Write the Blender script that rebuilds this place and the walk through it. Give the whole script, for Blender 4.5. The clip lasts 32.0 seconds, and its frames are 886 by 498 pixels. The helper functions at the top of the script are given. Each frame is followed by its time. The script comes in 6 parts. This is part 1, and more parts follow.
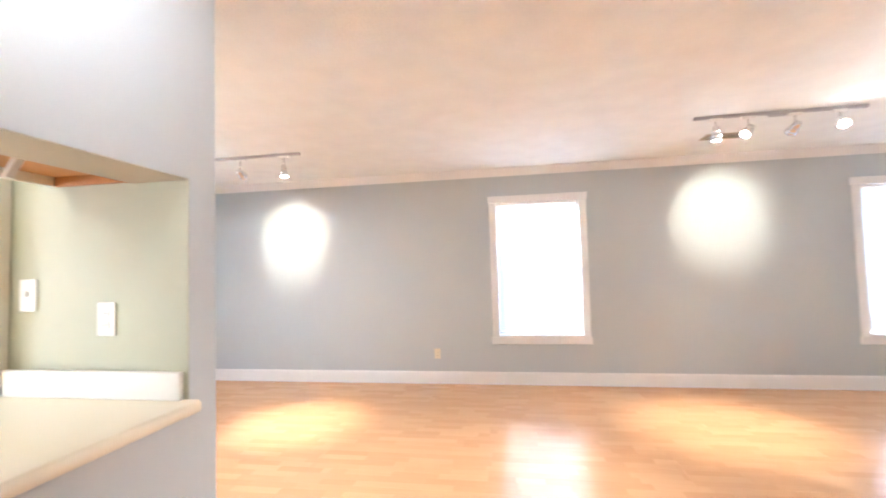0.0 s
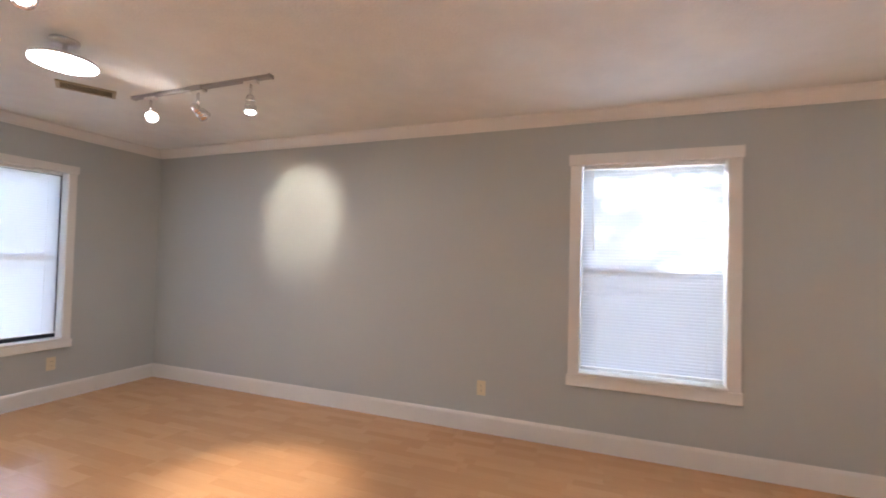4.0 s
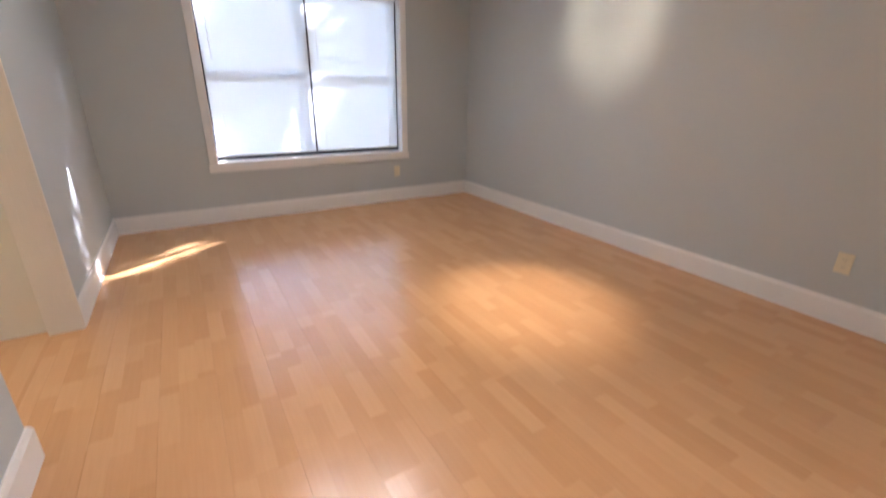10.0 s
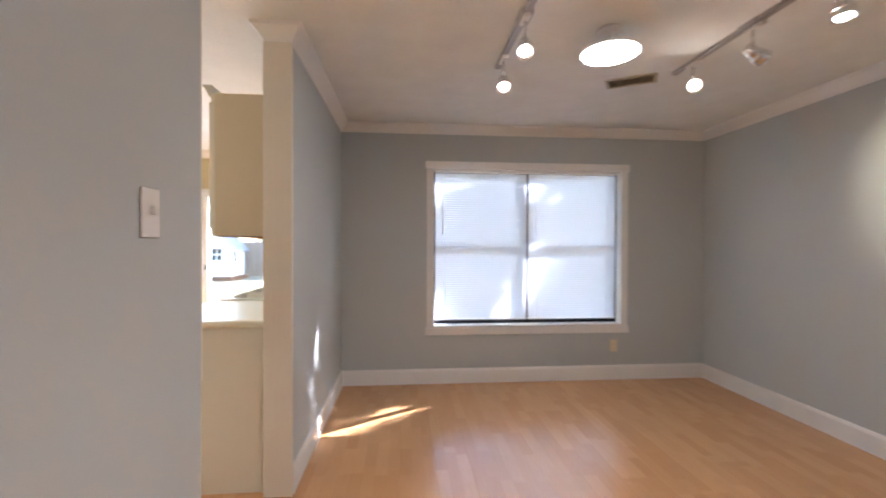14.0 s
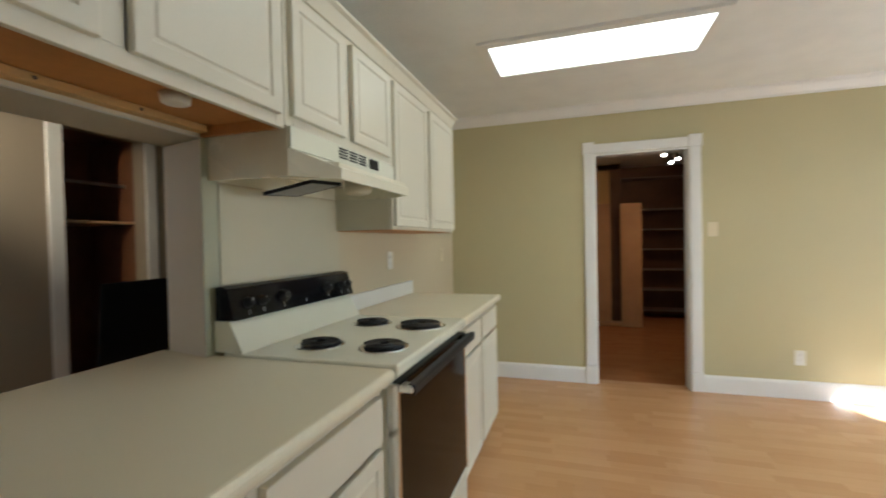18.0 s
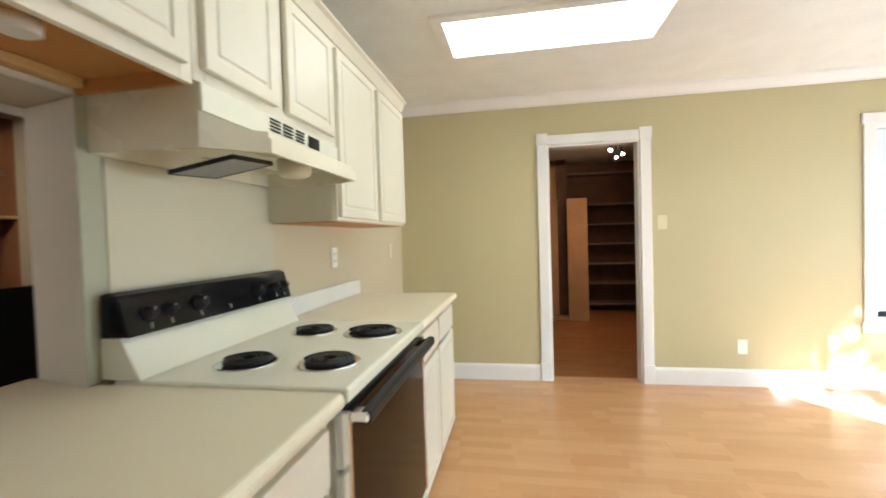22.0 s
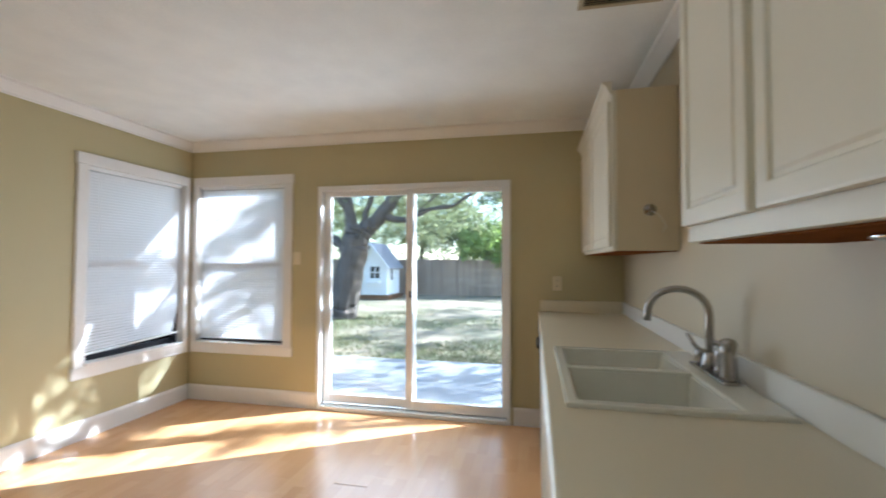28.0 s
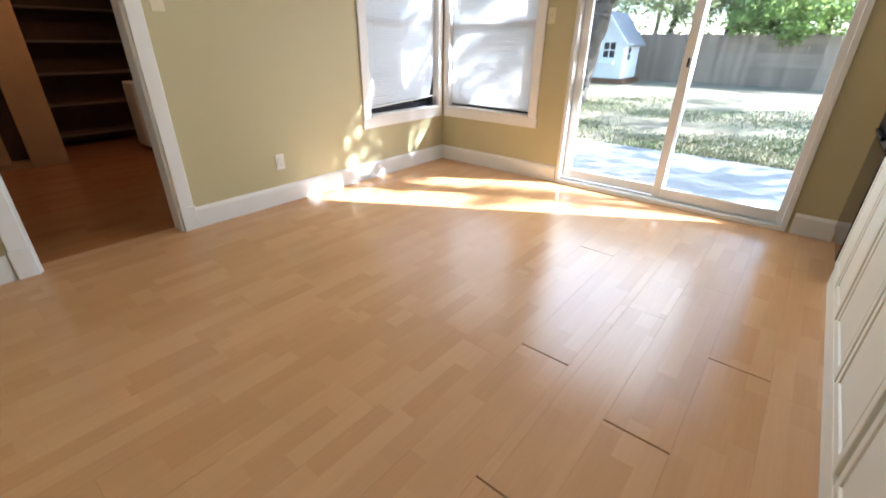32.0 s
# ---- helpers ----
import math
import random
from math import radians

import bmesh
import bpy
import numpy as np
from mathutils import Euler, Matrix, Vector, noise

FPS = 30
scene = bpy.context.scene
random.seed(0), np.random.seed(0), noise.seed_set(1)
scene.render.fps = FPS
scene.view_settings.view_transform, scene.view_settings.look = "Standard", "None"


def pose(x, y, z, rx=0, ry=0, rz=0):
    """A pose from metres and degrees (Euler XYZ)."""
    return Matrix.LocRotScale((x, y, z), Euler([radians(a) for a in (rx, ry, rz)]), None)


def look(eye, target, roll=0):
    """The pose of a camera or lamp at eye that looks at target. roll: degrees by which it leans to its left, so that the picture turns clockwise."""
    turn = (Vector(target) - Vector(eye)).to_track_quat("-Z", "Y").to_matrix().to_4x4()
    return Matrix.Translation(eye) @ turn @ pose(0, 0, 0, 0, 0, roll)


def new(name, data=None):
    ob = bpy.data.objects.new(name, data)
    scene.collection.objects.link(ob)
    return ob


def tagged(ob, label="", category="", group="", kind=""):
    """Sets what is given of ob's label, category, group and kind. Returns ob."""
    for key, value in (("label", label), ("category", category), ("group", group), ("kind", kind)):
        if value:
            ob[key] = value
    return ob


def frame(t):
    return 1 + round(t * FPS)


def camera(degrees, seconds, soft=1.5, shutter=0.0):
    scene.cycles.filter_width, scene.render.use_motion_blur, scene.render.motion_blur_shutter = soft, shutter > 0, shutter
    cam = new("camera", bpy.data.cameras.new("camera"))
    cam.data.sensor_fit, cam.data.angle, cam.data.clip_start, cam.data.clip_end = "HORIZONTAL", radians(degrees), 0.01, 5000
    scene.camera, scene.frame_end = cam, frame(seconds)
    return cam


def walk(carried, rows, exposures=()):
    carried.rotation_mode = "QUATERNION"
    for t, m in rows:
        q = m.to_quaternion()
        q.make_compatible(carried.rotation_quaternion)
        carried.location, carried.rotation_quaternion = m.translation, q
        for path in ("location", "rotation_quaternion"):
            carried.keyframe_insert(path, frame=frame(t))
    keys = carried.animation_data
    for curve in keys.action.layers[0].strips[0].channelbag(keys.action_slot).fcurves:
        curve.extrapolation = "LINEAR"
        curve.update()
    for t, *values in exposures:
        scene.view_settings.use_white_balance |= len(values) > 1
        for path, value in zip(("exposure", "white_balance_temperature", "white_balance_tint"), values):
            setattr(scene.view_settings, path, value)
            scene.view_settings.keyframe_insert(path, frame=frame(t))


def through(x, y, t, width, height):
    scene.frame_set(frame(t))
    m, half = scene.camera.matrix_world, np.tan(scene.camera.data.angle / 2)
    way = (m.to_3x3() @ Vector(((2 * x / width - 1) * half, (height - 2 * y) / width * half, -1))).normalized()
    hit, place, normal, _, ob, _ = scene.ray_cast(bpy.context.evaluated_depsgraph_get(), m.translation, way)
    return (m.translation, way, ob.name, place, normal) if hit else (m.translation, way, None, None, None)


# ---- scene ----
cam = camera(91.9, 32.0, soft=1.8, shutter=0.4)

PATH = [
    (0, (5.962, 2.672, 1.312), (5.642, 4.644, 1.406), -1.6),
    (0.5, (6.006, 2.676, 1.3), (5.913, 4.674, 1.327), -1.2),
    (1, (6.0, 2.694, 1.29), (5.908, 4.691, 1.269), -0.5),
    (1.5, (5.997, 2.712, 1.29), (5.889, 4.709, 1.241), -0.1),
    (2, (5.989, 2.884, 1.282), (5.843, 4.877, 1.215), -0.9),
    (2.5, (5.989, 3.163, 1.309), (5.821, 5.155, 1.365), -1.4),
    (4.5, (5.901, 4.492, 1.334), (4.958, 6.254, 1.41), 0.9),
    (4.8, (5.835, 4.522, 1.301), (4.739, 6.19, 1.431), 0.2),
    (5, (5.781, 4.583, 1.311), (4.529, 6.138, 1.429), 0.3),
    (5.5, (5.733, 4.592, 1.317), (4.151, 5.813, 1.413), -0.0),
    (6, (5.77, 4.596, 1.315), (3.983, 5.49, 1.394), 0.1),
    (6.5, (5.79, 4.549, 1.3), (3.91, 5.228, 1.36), 0.2),
    (7, (5.794, 4.563, 1.3), (3.891, 5.178, 1.358), 0.1),
    (7.5, (5.797, 4.539, 1.281), (3.94, 5.277, 1.358), 0.2),
    (8, (5.789, 4.555, 1.286), (3.997, 5.442, 1.347), 0.2),
    (8.5, (5.794, 4.588, 1.287), (4.061, 5.585, 1.334), 0.3),
    (9, (5.793, 4.595, 1.283), (4.089, 5.641, 1.322), 0.0),
    (9.5, (5.786, 4.604, 1.248), (4.089, 5.645, 1.059), -0.2),
    (10, (5.791, 4.649, 1.19), (4.183, 5.613, 0.493), 0.7),
    (10.5, (5.796, 4.694, 1.132), (4.304, 5.579, 0.136), 0.7),
    (11, (5.805, 4.697, 1.124), (4.301, 5.575, 0.14), 0.2),
    (11.5, (5.81, 4.676, 1.174), (4.145, 5.644, 0.633), 0.0),
    (12, (5.816, 4.656, 1.225), (4.098, 5.68, 1.209), -0.3),
    (12.5, (5.779, 4.611, 1.258), (4.058, 5.631, 1.247), -0.0),
    (13, (5.758, 4.616, 1.28), (3.969, 5.51, 1.245), -0.3),
    (13.5, (5.699, 4.642, 1.314), (3.78, 5.202, 1.259), -0.2),
    (15.5, (4.18, 4.56, 1.289), (2.39, 3.67, 1.344), -0.3),
    (16, (3.905, 4.418, 1.27), (2.314, 3.206, 1.251), -2.0),
    (16.5, (3.676, 4.281, 1.277), (2.546, 2.631, 1.245), 0.5),
    (17, (3.575, 4.099, 1.263), (3.0, 2.183, 1.258), -0.2),
    (17.5, (3.551, 4.004, 1.262), (3.551, 2.004, 1.259), -1.1),
    (18, (3.532, 3.992, 1.278), (4.136, 2.086, 1.245), -1.2),
    (18.5, (3.456, 4.038, 1.249), (4.387, 2.269, 1.222), -0.7),
    (19, (3.419, 4.06, 1.241), (4.413, 2.325, 1.192), -0.6),
    (19.5, (3.411, 4.063, 1.234), (4.421, 2.338, 1.162), -0.3),
    (20, (3.416, 4.062, 1.236), (4.427, 2.338, 1.169), -0.4),
    (20.5, (3.423, 4.058, 1.236), (4.41, 2.32, 1.169), -0.5),
    (21, (3.456, 4.017, 1.25), (4.345, 2.226, 1.212), -0.7),
    (21.5, (3.54, 3.927, 1.253), (4.193, 2.037, 1.254), -2.1),
    (22, (3.643, 3.774, 1.259), (3.995, 1.806, 1.208), -1.7),
    (22.5, (3.603, 3.473, 1.265), (3.875, 1.492, 1.307), -1.6),
    (23, (3.576, 3.297, 1.3), (3.509, 1.299, 1.333), 0.2),
    (23.5, (3.601, 3.119, 1.293), (2.859, 1.265, 1.39), -1.0),
    (24, (3.578, 3.042, 1.287), (2.423, 1.411, 1.363), -0.9),
    (24.6, (3.564, 3.063, 1.279), (2.098, 1.704, 1.345), -0.3),
    (25, (3.566, 3.106, 1.28), (1.894, 2.011, 1.355), -0.5),
    (25.5, (3.549, 3.165, 1.299), (1.708, 2.389, 1.379), -0.3),
    (27.5, (3.485, 3.324, 1.312), (1.495, 3.138, 1.356), 0.7),
    (28, (3.528, 3.253, 1.306), (1.574, 2.831, 1.367), 0.2),
    (28.5, (3.535, 3.198, 1.325), (1.746, 2.309, 1.408), -0.2),
    (29, (3.567, 3.114, 1.312), (1.946, 1.948, 1.413), -0.6),
    (29.5, (3.605, 3.018, 1.301), (2.052, 1.763, 1.418), -0.5),
    (30, (3.553, 3.095, 1.282), (2.04, 1.79, 1.361), -0.2),
    (30.5, (3.60, 3.05, 1.202), (2.08, 1.79, 0.883), 0.1),
    (31, (3.55, 3.05, 1.11), (2.148, 1.862, 0.32), 0.8),
    (31.5, (3.576, 2.957, 1.156), (2.217, 1.857, 0.184), 1.1),
    (32, (3.576, 2.957, 1.156), (2.186, 1.819, 0.277), 0.7),
]

EXPOSURES = [
    (0, 5.45, 5150, 13), (0.5, 5.08, 5150, 13), (1.2, 4.74, 5200, 13), (2.5, 4.40, 5400, 16), (5, 4.22, 5650, 18), (8, 4.2, 5650, 18), (13.5, 4.12, 5680, 18),
    (15.5, 3.5, 5350, 9), (16.2, 3.38, 5150, 6), (17, 3.1, 5000, 3), (18, 3.0, 5350, 3), (19, 3.6, 5480, 4), (20, 3.8, 5470, 4), (21, 3.8, 5450, 4), (23, 3.68, 5320, 5), (24, 3.22, 5350, 5), (25, 2.7, 5160, 5), (28, 2.55, 5250, 7), (30, 2.38, 5300, 8), (31, 2.38, 5450, 9), (32, 2.86, 5450, 8),
]
walk(cam, [(t, look(eye, target, roll)) for t, eye, target, roll in PATH], EXPOSURES)

# ---- world, sun, exposure ----
SUN_EL, SUN_AZ = radians(29.5), math.atan2(-0.530, 0.848)
sky_world = bpy.data.worlds.new("sky")
scene.world = sky_world
sky_world.use_nodes = True
_nt = sky_world.node_tree
_sky = _nt.nodes.new("ShaderNodeTexSky")
_sky.sky_type, _sky.sun_disc = "NISHITA", False
_sky.sun_elevation, _sky.sun_rotation = SUN_EL, SUN_AZ
_nt.links.new(_sky.outputs[0], _nt.nodes["Background"].inputs[0])
_nt.nodes["Background"].inputs[1].default_value = 0.15

sun = new("sun", bpy.data.lights.new("sun", "SUN"))
sun.data.energy, sun.data.angle, sun.data.color = 5.0, radians(0.53), (1.0, 0.99, 0.97)
_way = Vector((0.530 * math.cos(SUN_EL), -0.848 * math.cos(SUN_EL), -math.sin(SUN_EL)))
sun.matrix_basis = Matrix.Translation((-8, 14, 9)) @ _way.to_track_quat("-Z", "Y").to_matrix().to_4x4()


def spot_lamp(at, aim, watts, cone, blend=0.6, warm=(1.0, 0.88, 0.72), radius=0.03):
    ob = new("spot_lamp", bpy.data.lights.new("spot_lamp", "SPOT"))
    ob.data.energy, ob.data.spot_size, ob.data.spot_blend = watts, radians(cone), blend
    ob.data.color, ob.data.shadow_soft_size = warm, radius
    ob.matrix_basis = look(at, aim)
    return ob


def opening_lamp(name, at, aim, width, height, watts, colour):
    """An area lamp in the opening of a window or a glass door, in place of the sky's light."""
    ob = new(name, bpy.data.lights.new(name, "AREA"))
    ob.data.shape, ob.data.size, ob.data.size_y = "RECTANGLE", width, height
    ob.data.energy, ob.data.color = watts, colour
    ob.matrix_basis = look(at, aim)
    return ob


SKYLIGHT = (0.95, 0.98, 1.0)
opening_lamp("slider_daylight", (0.14, 2.00, 1.10), (2.14, 2.00, 0.60), 1.20, 1.30, 3.2, SKYLIGHT)
opening_lamp("corner_window_daylight", (0.036, 0.55, 1.27), (2, 0.55, 1.27), 0.85, 1.40, 0.7, SKYLIGHT)
opening_lamp("long_wall_daylight", (6.245, 7.565, 1.29), (6.245, 5, 1.29), 0.86, 1.42, 0.22, SKYLIGHT)
opening_lamp("long_wall_daylight", (9.90, 7.565, 1.29), (9.90, 5, 1.29), 0.86, 1.42, 0.30, SKYLIGHT)


# ---- materials ----
def mat(name, base, rough=0.6, metal=0.0, vary=0.06, scale=3.0, fine=60.0, bump=0.03, coat=0.0, spec=0.5, tint=None, obj_rand=0.0):
    """A surface with stains at one scale and grain at another, by world position."""
    m = bpy.data.materials.new(name)
    m.use_nodes = True
    nt = m.node_tree
    nd, ln = nt.nodes, nt.links
    b = nd["Principled BSDF"]
    geo = nd.new("ShaderNodeNewGeometry")
    n1, n2 = nd.new("ShaderNodeTexNoise"), nd.new("ShaderNodeTexNoise")
    n1.inputs["Scale"].default_value, n2.inputs["Scale"].default_value = scale, fine
    n1.inputs["Detail"].default_value, n2.inputs["Detail"].default_value = 3, 4
    ln.new(geo.outputs["Position"], n1.inputs["Vector"])
    ln.new(geo.outputs["Position"], n2.inputs["Vector"])
    add = nd.new("ShaderNodeMath")
    add.operation = "MULTIPLY_ADD"
    ln.new(n2.outputs["Fac"], add.inputs[0])
    add.inputs[1].default_value = 0.4
    ln.new(n1.outputs["Fac"], add.inputs[2])
    ramp = nd.new("ShaderNodeMapRange")
    ln.new(add.outputs[0], ramp.inputs["Value"])
    ramp.inputs["From Min"].default_value, ramp.inputs["From Max"].default_value = 0.4, 1.0
    mix = nd.new("ShaderNodeMix")
    mix.data_type = "RGBA"
    lo = tint or tuple(c * (1 - vary) for c in base)
    hi = tuple(min(1, c * (1 + vary)) for c in base)
    mix.inputs["A"].default_value, mix.inputs["B"].default_value = (*lo, 1), (*hi, 1)
    ln.new(ramp.outputs[0], mix.inputs["Factor"])
    col = mix.outputs["Result"]
    if obj_rand:
        info = nd.new("ShaderNodeObjectInfo")
        mr = nd.new("ShaderNodeMapRange")
        mr.inputs["To Min"].default_value, mr.inputs["To Max"].default_value = 1 - obj_rand, 1 + obj_rand
        ln.new(info.outputs["Random"], mr.inputs["Value"])
        mul = nd.new("ShaderNodeVectorMath")
        mul.operation = "SCALE"
        ln.new(col, mul.inputs[0])
        ln.new(mr.outputs[0], mul.inputs["Scale"])
        col = mul.outputs[0]
    ln.new(col, b.inputs["Base Color"])
    rr = nd.new("ShaderNodeMapRange")
    rr.inputs["To Min"].default_value, rr.inputs["To Max"].default_value = max(0.02, rough * 0.85), min(1, rough * 1.15)
    ln.new(n1.outputs["Fac"], rr.inputs["Value"])
    ln.new(rr.outputs[0], b.inputs["Roughness"])
    b.inputs["Metallic"].default_value = metal
    b.inputs["Specular IOR Level"].default_value = spec
    b.inputs["Coat Weight"].default_value = coat
    if bump:
        bp = nd.new("ShaderNodeBump")
        bp.inputs["Strength"].default_value, bp.inputs["Distance"].default_value = bump, 0.01
        ln.new(n2.outputs["Fac"], bp.inputs["Height"])
        ln.new(bp.outputs[0], b.inputs["Normal"])
    return m


def glow(name, colour, strength):
    m = bpy.data.materials.new(name)
    m.use_nodes = True
    b = m.node_tree.nodes["Principled BSDF"]
    b.inputs["Base Color"].default_value = (0.8, 0.8, 0.8, 1)
    b.inputs["Emission Color"].default_value = (*colour, 1)
    b.inputs["Emission Strength"].default_value = strength
    return m


def glass(name, rough=0.0, colour=(1, 1, 1)):
    m = bpy.data.materials.new(name)
    m.use_nodes = True
    nd, ln = m.node_tree.nodes, m.node_tree.links
    nd.remove(nd["Principled BSDF"])
    out = nd["Material Output"]
    tr, gl, mx, fr = nd.new("ShaderNodeBsdfTransparent"), nd.new("ShaderNodeBsdfGlossy"), nd.new("ShaderNodeMixShader"), nd.new("ShaderNodeFresnel")
    tr.inputs[0].default_value = (*colour, 1)
    gl.inputs["Roughness"].default_value = 0.02
    fr.inputs[0].default_value = 1.5
    ln.new(fr.outputs[0], mx.inputs[0])
    ln.new(tr.outputs[0], mx.inputs[1])
    ln.new(gl.outputs[0], mx.inputs[2])
    ln.new(mx.outputs[0], out.inputs[0])
    return m


def slat_mat(name, colour, through_share, through=(0.95, 0.96, 1.0)):
    m = bpy.data.materials.new(name)
    m.use_nodes = True
    nd, ln = m.node_tree.nodes, m.node_tree.links
    b = nd["Principled BSDF"]
    b.inputs["Base Color"].default_value = (*colour, 1)
    b.inputs["Roughness"].default_value = 0.45
    tl, mx = nd.new("ShaderNodeBsdfTranslucent"), nd.new("ShaderNodeMixShader")
    tl.inputs[0].default_value = (*through, 1)
    mx.inputs[0].default_value = through_share
    ln.new(b.outputs[0], mx.inputs[1])
    ln.new(tl.outputs[0], mx.inputs[2])
    ln.new(mx.outputs[0], nd["Material Output"].inputs[0])
    return m


def plank_mat(name, light, dark, rough, strip=0.07, seg=0.31):
    """Three-strip laminate: each strip is made of short staves of its own tone, with grain along them."""
    m = bpy.data.materials.new(name)
    m.use_nodes = True
    nd, ln = m.node_tree.nodes, m.node_tree.links
    b = nd["Principled BSDF"]

    def op(kind, a, c=None):
        n = nd.new("ShaderNodeMath")
        n.operation = kind
        for i, v in enumerate((a, c)):
            if v is None:
                continue
            if isinstance(v, (int, float)):
                n.inputs[i].default_value = v
            else:
                ln.new(v, n.inputs[i])
        return n.outputs[0]

    tc, info, sep = nd.new("ShaderNodeTexCoord"), nd.new("ShaderNodeObjectInfo"), nd.new("ShaderNodeSeparateXYZ")
    ln.new(tc.outputs["Object"], sep.inputs[0])
    row = op("FLOOR", op("DIVIDE", sep.outputs[1], strip))
    wn0 = nd.new("ShaderNodeTexWhiteNoise")
    wn0.noise_dimensions = "2D"
    cx = nd.new("ShaderNodeCombineXYZ")
    ln.new(row, cx.inputs[0])
    ln.new(op("MULTIPLY", info.outputs["Random"], 91.0), cx.inputs[1])
    ln.new(cx.outputs[0], wn0.inputs["Vector"])
    col = op("FLOOR", op("ADD", op("DIVIDE", sep.outputs[0], seg), wn0.outputs["Value"]))
    cy = nd.new("ShaderNodeCombineXYZ")
    ln.new(row, cy.inputs[0])
    ln.new(col, cy.inputs[1])
    ln.new(op("MULTIPLY", info.outputs["Random"], 37.0), cy.inputs[2])
    wn = nd.new("ShaderNodeTexWhiteNoise")
    ln.new(cy.outputs[0], wn.inputs["Vector"])
    # grain
    geo, mp = nd.new("ShaderNodeNewGeometry"), nd.new("ShaderNodeMapping")
    ln.new(geo.outputs["Position"], mp.inputs["Vector"])
    mp.inputs["Scale"].default_value = (3.0, 55.0, 1.0)
    g = nd.new("ShaderNodeTexNoise")
    g.inputs["Scale"].default_value, g.inputs["Detail"].default_value, g.inputs["Distortion"].default_value = 1.6, 5, 0.4
    ln.new(mp.outputs[0], g.inputs["Vector"])
    big = nd.new("ShaderNodeTexNoise")
    big.inputs["Scale"].default_value = 1.3
    ln.new(geo.outputs["Position"], big.inputs["Vector"])
    fac = op("ADD", op("MULTIPLY", wn.outputs["Value"], 0.62), op("MULTIPLY", g.outputs["Fac"], 0.55))
    fac = op("SUBTRACT", fac, 0.1)
    mix = nd.new("ShaderNodeMix")
    mix.data_type = "RGBA"
    mix.inputs["A"].default_value, mix.inputs["B"].default_value = (*light, 1), (*dark, 1)
    ln.new(fac, mix.inputs["Factor"])
    ln.new(mix.outputs["Result"], b.inputs["Base Color"])
    rr = nd.new("ShaderNodeMapRange")
    rr.inputs["To Min"].default_value, rr.inputs["To Max"].default_value = rough * 0.85, rough * 1.2
    ln.new(big.outputs["Fac"], rr.inputs["Value"])
    ln.new(rr.outputs[0], b.inputs["Roughness"])
    b.inputs["Specular IOR Level"].default_value = 0.6
    b.inputs["Coat Weight"].default_value, b.inputs["Coat Roughness"].default_value = 0.12, 0.45
    bp = nd.new("ShaderNodeBump")
    bp.inputs["Strength"].default_value, bp.inputs["Distance"].default_value = 0.02, 0.004
    ln.new(g.outputs["Fac"], bp.inputs["Height"])
    ln.new(bp.outputs[0], b.inputs["Normal"])
    return m


GRAY = mat("gray_wall_paint", (0.495, 0.522, 0.512), 0.75, vary=0.03, scale=1.2, fine=220, bump=0.06)
OLIVE = mat("olive_wall_paint", (0.515, 0.455, 0.262), 0.6, vary=0.04, scale=1.2, fine=220, bump=0.06)
PALE = mat("pale_olive_wall_paint", (0.58, 0.50, 0.345), 0.5, vary=0.04, scale=1.5, fine=220, bump=0.05)
CREAMWALL = mat("cream_wall_paint", (0.74, 0.685, 0.605), 0.7, vary=0.03, scale=1.2, fine=220, bump=0.06)
SAGE = mat("sage_wall_paint", (0.455, 0.45, 0.32), 0.6, vary=0.04, scale=1.5, fine=220, bump=0.05)
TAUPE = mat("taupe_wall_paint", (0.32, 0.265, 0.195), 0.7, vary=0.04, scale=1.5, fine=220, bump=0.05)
CEIL = mat("ceiling_paint", (0.80, 0.80, 0.755), 0.9, vary=0.05, scale=5.0, fine=70, bump=0.32)
TRIM = mat("white_trim_paint", (0.80, 0.78, 0.74), 0.4, vary=0.03, scale=4, fine=120, bump=0.03)
POSTM = mat("cream_post_paint", (0.74, 0.68, 0.57), 0.45, vary=0.03, scale=4, fine=120, bump=0.03)
VINYL = mat("white_vinyl", (0.82, 0.82, 0.80), 0.35, vary=0.02, scale=4, fine=80, bump=0.01)
BRONZE = mat("dark_bronze_aluminium", (0.035, 0.035, 0.04), 0.4, 0.7, vary=0.1, bump=0.01)
CAB = mat("cream_cabinet_paint", (0.72, 0.67, 0.54), 0.40, vary=0.02, scale=2, fine=90, bump=0.03)
CABWOOD = mat("orange_birch_underside", (0.50, 0.225, 0.062), 0.5, vary=0.15, scale=6, fine=40, bump=0.05)
CABSIDE = mat("tan_cabinet_side", (0.66, 0.555, 0.37), 0.45, vary=0.03, scale=2, fine=90, bump=0.03)
# CABWOOD's hue darkened to about 0.4, for the sink-side undersides
CABDARK = mat("darkened_plywood_underside", (0.21, 0.08, 0.026), 0.9, vary=0.15, scale=6, fine=40, bump=0.05, spec=0.0)
LAMI = mat("beige_laminate_worktop", (0.75, 0.675, 0.50), 0.36, vary=0.012, scale=1.5, fine=12, bump=0.0)
LAMIW = mat("white_laminate_upstand", (0.80, 0.78, 0.72), 0.36, vary=0.03, scale=6, fine=60, bump=0.01)
ENAMEL = mat("almond_enamel", (0.79, 0.77, 0.63), 0.18, vary=0.02, scale=4, fine=60, bump=0.0)
WHITE = mat("white_sink_enamel", (0.74, 0.72, 0.62), 0.15, vary=0.03, scale=5, fine=60, bump=0.0)
BLACK = mat("black_appliance_glass", (0.007, 0.007, 0.008), 0.10, vary=0.2, scale=6, fine=60, bump=0.0, spec=0.25)
BLACKPL = mat("black_plastic", (0.009, 0.009, 0.010), 0.4, vary=0.2, scale=9, fine=90, bump=0.02, spec=0.2)
